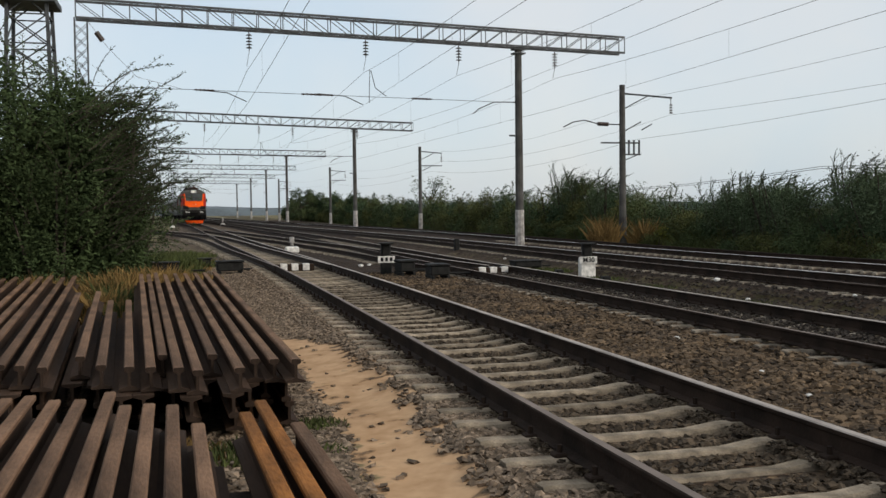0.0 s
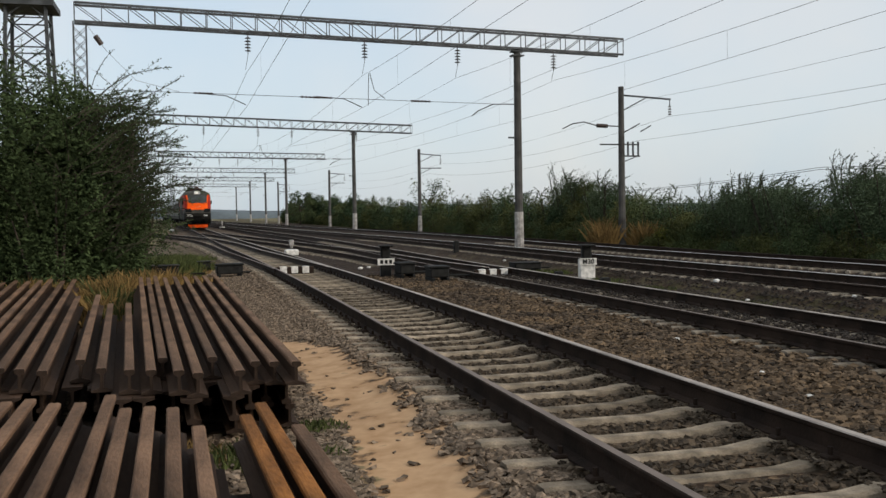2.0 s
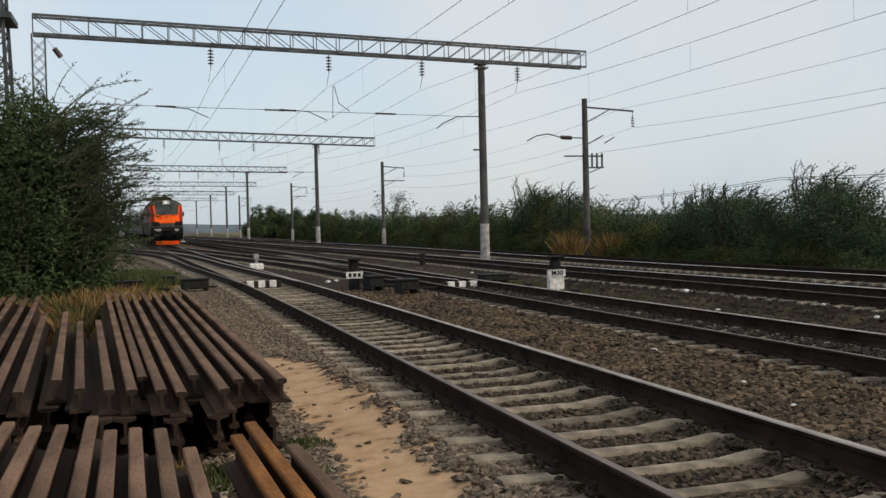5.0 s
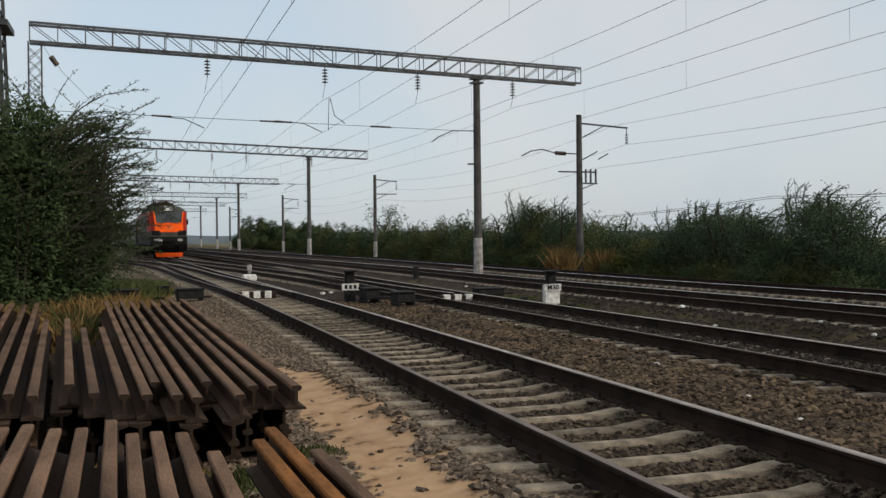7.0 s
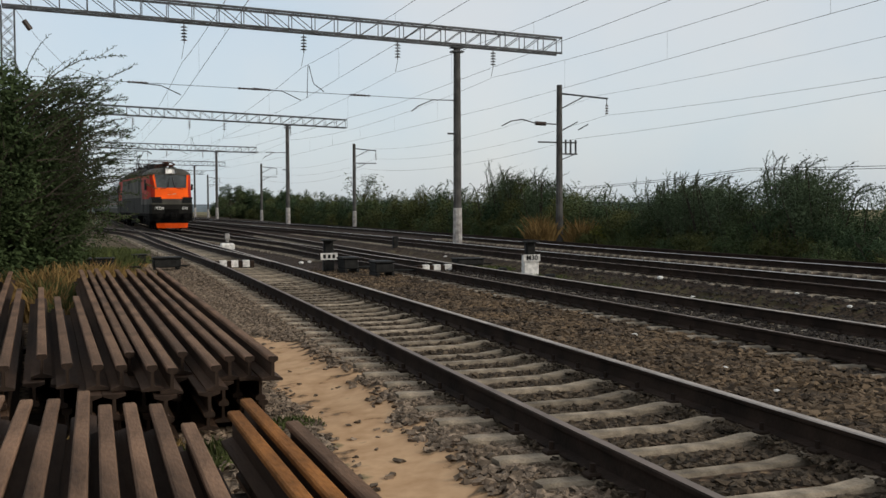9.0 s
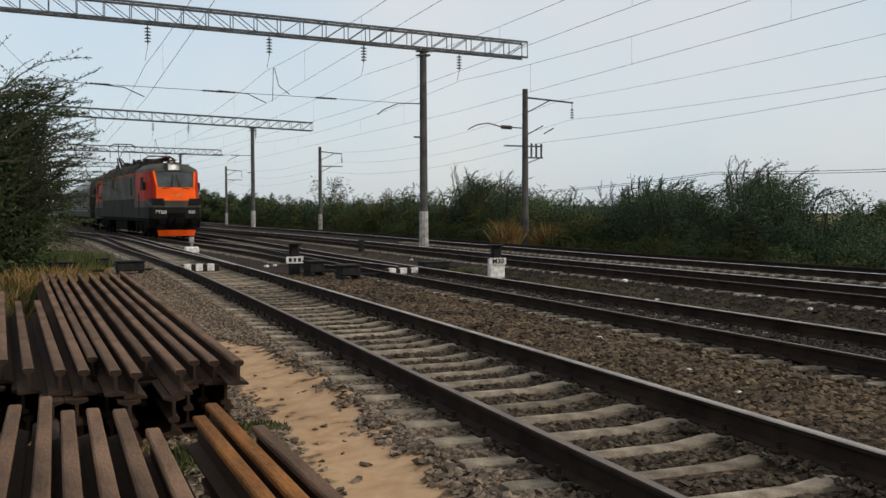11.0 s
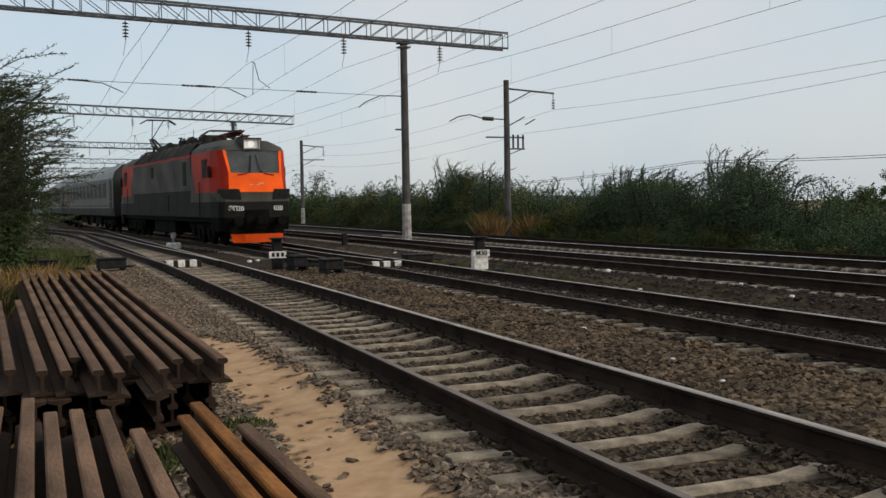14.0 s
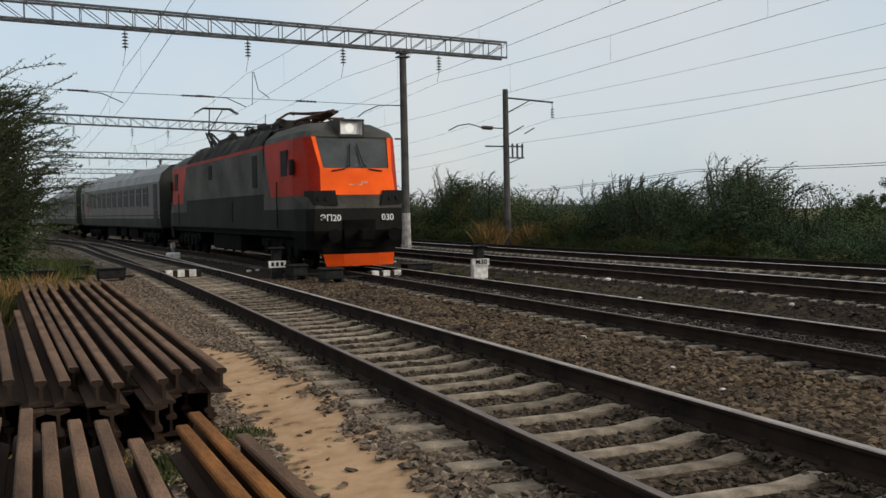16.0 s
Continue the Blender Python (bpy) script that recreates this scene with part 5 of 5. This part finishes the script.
# ---- ballast stones ----
STONE_MID = mat("ballast_stone_mid", (0.085, 0.064, 0.044), 0.92, 0, 0.35, 20, 150, 0.3, island=0.6)
def stones(name, spots, material, label, seed, parent=None):
    rng = np.random.default_rng(seed)
    base = np.array([(x, y, z) for x in (-1, 1) for y in (-1, 1) for z in (-1, 1)]) * 0.72
    tri = np.array([(0, 1, 3), (0, 3, 2), (4, 6, 7), (4, 7, 5), (0, 4, 5), (0, 5, 1), (2, 3, 7), (2, 7, 6), (0, 2, 6), (0, 6, 4), (1, 5, 7), (1, 7, 3)])
    n = len(spots)
    P = np.array(spots)
    V = base[None] * rng.uniform(0.45, 1.3, (n, 8, 3)) * rng.uniform(0.55, 1.45, (n, 1, 3))
    q = rng.normal(size=(n, 4))
    q /= np.linalg.norm(q, axis=1)[:, None]
    w, x, y, z = q.T
    R = np.stack([1 - 2 * (y * y + z * z), 2 * (x * y - z * w), 2 * (x * z + y * w), 2 * (x * y + z * w), 1 - 2 * (x * x + z * z), 2 * (y * z - x * w), 2 * (x * z - y * w), 2 * (y * z + x * w), 1 - 2 * (x * x + y * y)], 1).reshape(n, 3, 3)
    V = np.einsum('nij,nkj->nki', R, V) * P[:, 3][:, None, None] * np.array([1.0, 1.0, 0.62]) + P[:, None, :3]
    F = (tri[None] + 8 * np.arange(n)[:, None, None]).reshape(-1, 3)
    me = bpy.data.meshes.new(name)
    me.from_pydata(V.reshape(-1, 3).tolist(), [], F.tolist())
    me.materials.append(material)
    return tagged(new(name, me), label, "gravel", kind="stuff")


def scatter(count, x0, x1, y0, y1, r0, r1, seed, keep=lambda x, y: True, bias=1.6):
    rng = random.Random(seed)
    out = []
    while len(out) < count:
        x, y = rng.uniform(x0, x1), y0 + (y1 - y0) * rng.random() ** bias
        if keep(x, y):
            r = rng.uniform(r0, r1)
            out.append((x, y, ground_height(x, y) + 0.25 * r, r))
    return out


def off_sleeper(y, s0=4.305):
    return abs(((y - s0 + 0.277) % 0.5535) - 0.277) > 0.135


def off_sleeper_b(y):
    return abs(((y + 12.3 + 0.26) % 0.52) - 0.26) > 0.13


def in_sand(x, y, pick=random.Random(3)):
    if y > 13:
        return False
    d = abs(x - (1.75 + 0.08 * math.sin(y * 0.9) - max(0, y - 11) * 0.12)) + 0.22 * noise.noise((x * 2.3, y * 2.3, 7))
    return pick.random() > max(0.03, min(1, (d - 0.25) / 0.22)) ** 1.5


def clear(x, y):
    if in_sand(x, y):
        return False
    if 1.95 < x < 5.0:
        d = abs(x - LINE_A(y))
        if abs(d - 0.795) < 0.1:
            return False
        if d < 1.3 and not off_sleeper(y):
            return False
    return True


stones("ballast", scatter(13000, 1.2, 2.6, 3.2, 22, 0.016, 0.036, 1, clear), STONE, "grey brown crushed stone ballast beside the sleepers", 1)
stones("ballast", scatter(9000, 2.7, 5.0, 3.2, 22, 0.020, 0.038, 6, clear), STONE_MID, "brown crushed stone ballast between the sleepers", 6)
stones("ballast", scatter(22000, 4.35, 7.2, 4.5, 27, 0.02, 0.05, 2, lambda x, y: abs(x - 4.255) > 0.1 and (x < 6.98 or off_sleeper_b(y))), STONE_RED, "reddish brown crushed stone between the tracks", 2)
stones("ballast", scatter(14000, 0.6, 2.4, 6, 33, 0.016, 0.034, 3, lambda x, y: clear(x, y) and (y > 18.6 or x > 0.95) and x < LINE_E(y) - 0.9, 1.2), STONE, "grey crushed stone beside the rail stack", 3)
stones("ballast", scatter(7500, 7.0, 12.6, 7, 26, 0.022, 0.042, 4, lambda x, y: abs(abs(x - 8.25) - 0.795) > 0.1 and (abs(x - 8.25) > 1.27 or off_sleeper_b(y))), STONE_DK, "dark oily crushed stone between the rails", 4)
stones("ballast", scatter(3200, -1.2, 1.35, 4.8, 7.4, 0.018, 0.04, 5), STONE, "grey crushed stone under the old rails", 5)

over = [(x, y, -0.172 + 0.006 * random.Random(int(y * 999)).random(), r * 0.9) for x, y, z, r in scatter(350, 2.5, 2.6, 3.2, 20, 0.014, 0.03, 11)]
over_b = [(x, y, ZB - 0.172, r) for x, y, z, r in scatter(4200, 7.56, 8.94, 5.5, 26, 0.018, 0.036, 14)]
over += [(x, y, -0.18, r * 0.9) for x, y, z, r in scatter(1500, 2.74, 2.95, 3.2, 20, 0.014, 0.028, 12)]
over += [(x, y, -0.18, r * 0.9) for x, y, z, r in scatter(1500, 4.0, 4.2, 3.2, 20, 0.014, 0.028, 13)]
stones("ballast", over_b, STONE_DK, "dark oily crushed stone lying over the sleepers", 8)
stones("ballast", over, STONE_MID, "brown crushed stone lying over the sleepers beside the rails", 7)


def white_stone(x, y, r, seed):
    rng = random.Random(seed)
    bm = bmesh.new()
    r *= 0.62
    bmesh.ops.create_icosphere(bm, subdivisions=2, radius=r)
    for v in bm.verts:
        v.co *= rng.uniform(0.8, 1.15)
        v.co.z *= 0.6
    ob = part("stone", bm, WHITE)
    ob.matrix_world = pose(x, y, ground_height(x, y) + r * 0.45, 0, 0, rng.uniform(0, 360))
    tagged(ob, "pale limestone lump lying in the ballast", "stone", "pale stones in the ballast")


for k, (x, y, r) in enumerate(((11.86, 19.1, 0.12), (11.0, 16.5, 0.09), (6.44, 11.0, 0.075), (4.5, 9.74, 0.07), (5.6, 30.5, 0.14), (6.0, 31.2, 0.11), (5.7, 7.2, 0.06), (6.0, 8.4, 0.05), (12.0, 14.6, 0.07), (11.6, 12.8, 0.08), (10.8, 27, 0.09), (11.2, 29, 0.08), (11.4, 33, 0.1), (2.25, 10.4, 0.05), (10.9, 30.5, 0.09))):
    white_stone(x, y, r, k)


# ---- tufts of grass ----
def tuft(x, y, r, h, n, material, seed, label):
    rng = np.random.default_rng(seed)
    a, rr = rng.uniform(0, 6.28, n), r * np.sqrt(rng.random(n))
    bx, by = np.cos(a) * rr, np.sin(a) * rr
    hh = h * rng.uniform(0.4, 1.0, n) * (1 - 0.5 * (rr / r) ** 2)
    lx, ly = rng.normal(size=n) * 0.35 * hh, rng.normal(size=n) * 0.35 * hh
    w = rng.uniform(0.004, 0.012, n) * (1 + 0.6 * h)
    c, s = np.cos(a * 7), np.sin(a * 7)
    V = np.stack([np.stack([bx - w * c, by - w * s, 0 * bx], 1), np.stack([bx + w * c, by + w * s, 0 * bx], 1), np.stack([bx + lx * 0.4 + w * c, by + ly * 0.4 + w * s, hh * 0.6], 1), np.stack([bx + lx, by + ly, hh], 1), np.stack([bx + lx * 0.4 - w * c, by + ly * 0.4 - w * s, hh * 0.6], 1)], 1).reshape(-1, 3)
    me = bpy.data.meshes.new("grass")
    me.from_pydata(V.tolist(), [], np.arange(5 * n).reshape(-1, 5).tolist())
    me.materials.append(material)
    ob = new("grass", me)
    ob.location = (x, y, ground_height(x, y) - 0.02)
    tagged(ob, label, "grass", kind="stuff")


DRY = "dry yellow grass clump"
GRN = "green grass tuft growing through the gravel"
for k, (x, y, r, h, n, m, lab) in enumerate((
        (20.0, 43.2, 0.65, 1.9, 900, DRYGRASS, DRY), (21.9, 42.6, 0.7, 2.0, 1000, DRYGRASS, DRY), (22.8, 39, 1.3, 1.4, 900, GRASS, "green tall grass at the verge"),
        (-1.2, 19.2, 0.8, 0.9, 1500, DRYGRASS, DRY), (-0.5, 20.0, 0.6, 0.9, 900, DRYGRASS, DRY), (-2.6, 18.8, 1.0, 0.8, 1900, DRYGRASS, DRY), (-0.3, 21.6, 0.7, 0.8, 900, DRYGRASS, DRY), (-0.5, 29.5, 1.1, 0.8, 1000, GRASS, GRN), (-4.6, 18.7, 1.2, 0.7, 1600, DRYGRASS, DRY), (-0.2, 33, 1.3, 0.7, 1200, GRASS, GRN), (-0.6, 37, 1.5, 0.6, 1200, GRASS, GRN),
        (-1.2, 18.7, 0.5, 0.75, 500, GRASS, GRN), (-0.78, 14.6, 0.3, 0.72, 260, GRASS, GRN), (-0.72, 14.0, 0.25, 0.62, 160, DRYGRASS, DRY), (-1.0, 16.6, 0.45, 0.75, 420, GRASS, GRN), (-1.1, 16.2, 0.4, 0.8, 300, DRYGRASS, DRY), (-0.9, 22.0, 0.9, 0.5, 700, GRASS, GRN), (-0.6, 24.5, 0.9, 0.4, 1200, DRYGRASS, DRY),
        (1.28, 7.4, 0.25, 0.13, 260, GRASS, GRN), (1.2, 6.6, 0.2, 0.1, 150, GRASS, GRN), (0.55, 6.5, 0.3, 0.2, 300, GRASS, GRN), (0.25, 6.7, 0.3, 0.18, 250, DRYGRASS, DRY), (-0.4, 6.7, 0.3, 0.3, 200, DRYGRASS, DRY),
        (0.2, 23.5, 0.9, 0.25, 900, DRYGRASS, DRY), (0.1, 26.5, 1.0, 0.3, 900, DRYGRASS, DRY), (-0.4, 31, 1.3, 0.35, 1100, DRYGRASS, DRY), (0.3, 35, 1.2, 0.3, 900, DRYGRASS, DRY), (-0.2, 41, 1.5, 0.4, 900, GRASS, GRN),
        (10.7, 20, 0.7, 0.14, 350, GRASS, GRN), (10.8, 16, 0.6, 0.12, 250, GRASS, GRN), (10.7, 23, 0.8, 0.16, 600, GRASS, GRN), (10.8, 27, 0.8, 0.2, 700, GRASS, GRN))):
    tuft(x, y, r, h, n, m, 900 + k, lab)


# ---- point machines, dwarf signals, markers ----
def point_machine(x, y, w, d, h, turn, legs=True):
    t = thing("point_machine", "black cast iron point machine box beside the track", "point machine", "point machines", at=pose(x, y, ground_height(x, y), 0, 0, turn))
    bm = bmesh.new()
    box(bm, -w / 2, w / 2, -d / 2, d / 2, h * 0.25, h * 0.85, 0.03)
    part("housing", bm, BLACK, t)
    bm = bmesh.new()
    box(bm, -w / 2 - 0.03, w / 2 + 0.03, -d / 2 - 0.03, d / 2 + 0.03, h * 0.85, h, 0.025)
    part("lid", bm, BLACK, t)
    for s in (-1, 1):
        bm = bmesh.new()
        box(bm, s * w * 0.4 - 0.04, s * w * 0.4 + 0.04, -d / 2 - 0.06, d / 2 + 0.06, -0.05, h * 0.26, 0.01)
        part("foot", bm, BLACK, t)
    bm = bmesh.new()
    tube(bm, (w / 2, 0, h * 0.35), (w / 2 + 0.75, 0.1, h * 0.3), 0.03, n=6)
    part("drive_rod", bm, BLACK, t)


for a in ((6.0, 25.6, 0.42, 0.6, 0.44, 5), (6.5, 23.9, 0.5, 0.65, 0.4, 0), (-0.5, 28.8, 0.75, 0.5, 0.42, 0), (0.65, 32.6, 0.4, 0.4, 0.34, 8), (1.35, 29.2, 0.78, 0.5, 0.42, 4), (10.6, 28.5, 0.9, 0.6, 0.3, 0)):
    point_machine(*a)


def dwarf_signal(x, y, turn, text, base_w=0.42, base_h=0.55):
    t = thing("dwarf_signal", "black dwarf signal on a white base with a number plate" if text else "black dwarf signal with a small white plate", "signal", "dwarf signals", at=pose(x, y, ground_height(x, y), 0, 0, turn))
    bm = bmesh.new()
    box(bm, -base_w / 2, base_w / 2, -0.15, 0.15, -0.05, base_h, 0.02)
    part("base", bm, WHITE if text else BLACK, t)
    bm = bmesh.new()
    box(bm, -0.24, 0.24, -0.19, -0.165, base_h - 0.16, base_h + 0.03)
    pl = part("plate", bm, WHITE, t, "white plate")
    if text:
        lettering(pl, text, 0.0, -0.2, base_h - 0.065, 0.19).data.materials[0] = BLACK
    else:
        for k in range(3):
            bm = bmesh.new()
            box(bm, -0.17 + 0.13 * k, -0.09 + 0.13 * k, -0.196, -0.19, base_h - 0.12, base_h - 0.01)
            part("mark", bm, BLACK, pl)
    bm = bmesh.new()
    box(bm, -0.14, 0.14, -0.1, 0.14, base_h, base_h + 0.4, 0.05)
    part("lamp_head", bm, BLACK, t)
    bm = bmesh.new()
    box(bm, -0.2, 0.2, -0.3, 0.14, base_h + 0.36, base_h + 0.41, 0.015)
    part("visor", bm, BLACK, t)


dwarf_signal(10.95, 24.4, -8, "M30")
dwarf_signal(5.62, 26.4, -5, "", 0.3, 0.5)


def striped_board(x, y, turn, w=1.15):
    t = thing("marker_board", "dark cross beam with three white painted blocks between the rails", "track marker", "white striped track markers", at=pose(x, y, 0, 0, 0, turn))
    z = rise(y) - 0.15 - (0.1 if x > 6 else 0)
    bm = bmesh.new()
    box(bm, -w / 2, w / 2, 0.0, 0.2, z - 0.1, z + 0.13, 0.02)
    part("beam", bm, RAIL, t)
    for k in (-1, 0, 1):
        bm = bmesh.new()
        box(bm, k * 0.33 - 0.1, k * 0.33 + 0.1, -0.012, 0.14, z - 0.06, z + 0.145, 0.01)
        part("block", bm, WHITE, t)


striped_board(3.2, 28.0, 3)
striped_board(8.5, 25.3, 0)


def small_signal(x, y, h=0.62):
    t = thing("dwarf_signal", "small grey dwarf signal post on a white concrete slab", "signal", "dwarf signals", at=pose(x, y, ground_height(x, y)))
    bm = bmesh.new()
    box(bm, -0.3, 0.3, -0.25, 0.25, -0.05, 0.24, 0.05)
    part("slab", bm, WHITE, t)
    bm = bmesh.new()
    tube(bm, (0, 0, 0.28), (0, 0, h), 0.07, 0.06, 8)
    box(bm, -0.1, 0.1, -0.12, 0.1, h - 0.25, h, 0.03)
    part("post", bm, WHITEWASH, t)


small_signal(4.6, 43.0, 0.68)
small_signal(-2.2, 118, 1.0)
small_signal(4.0, 128, 1.0)


def stub_post(x, y, h):
    bm = bmesh.new()
    box(bm, -0.11, 0.11, -0.11, 0.11, -0.1, h, 0.03)
    ob = part("stub_post", bm, BLACK)
    ob.matrix_world = pose(x, y, ground_height(x, y))
    tagged(ob, "short black marker post in the ballast", "post", "short marker posts")


stub_post(11.5, 40.0, 0.5)
for y in (21.5, 24.6):
    stub_post(10.2, y, 0.22)


# ---- what moves ----
SPEED = 5.94


def track_z(y):
    return rise(y) + ZB * (1 - min(1, max(0, (y - 30) / 40)))


def ride(vehicle, lead, front_pivot, rear_pivot, step=0.5):
    """Both bogie pivots keep to the line of the crossover."""
    rows = []
    for k in range(int(16 / step) + 1):
        t = k * step
        y0 = 25.53 + SPEED * (16 - t) + lead
        a, b = y0 + front_pivot, y0 + rear_pivot
        xa, xb, za, zb = LINE_X(a), LINE_X(b), track_z(a), track_z(b)
        n = rear_pivot - front_pivot
        rows.append((t, pose(xa - (xb - xa) / n * front_pivot, y0, za - (zb - za) / n * front_pivot, math.degrees(math.atan2(zb - za, n)), 0, math.degrees(math.atan2(-(xb - xa), n)))))
    walk(vehicle, rows)


def motions():
    ride(LOCO, 0.0, 3.6, 18.0)
    for k, c in enumerate(COACHES):
        ride(c, 22.2 + 25.5 * k, 3.9, 21.0)
    # the arching branches sway in the draught of the train
    base = SPRAYS.matrix_world.copy()
    walk(SPRAYS, [(k * 0.5, base @ pose(0, 0, 0, 0.6 * math.sin(k * 1.1), 3.0 * min(1, max(0, (k * 0.5 - 4.5) / 3.5)) + 0.5 * math.sin(k * 0.9) - 0.5, 0)) for k in range(33)])
    for w, y, r in WHEELS:
        turn = SPEED / r * 0.1
        walk(w, [(k * 0.1, Matrix.Translation((0, y, r)) @ Matrix.Rotation(-turn * k, 4, 'X')) for k in range(161)])


motions()
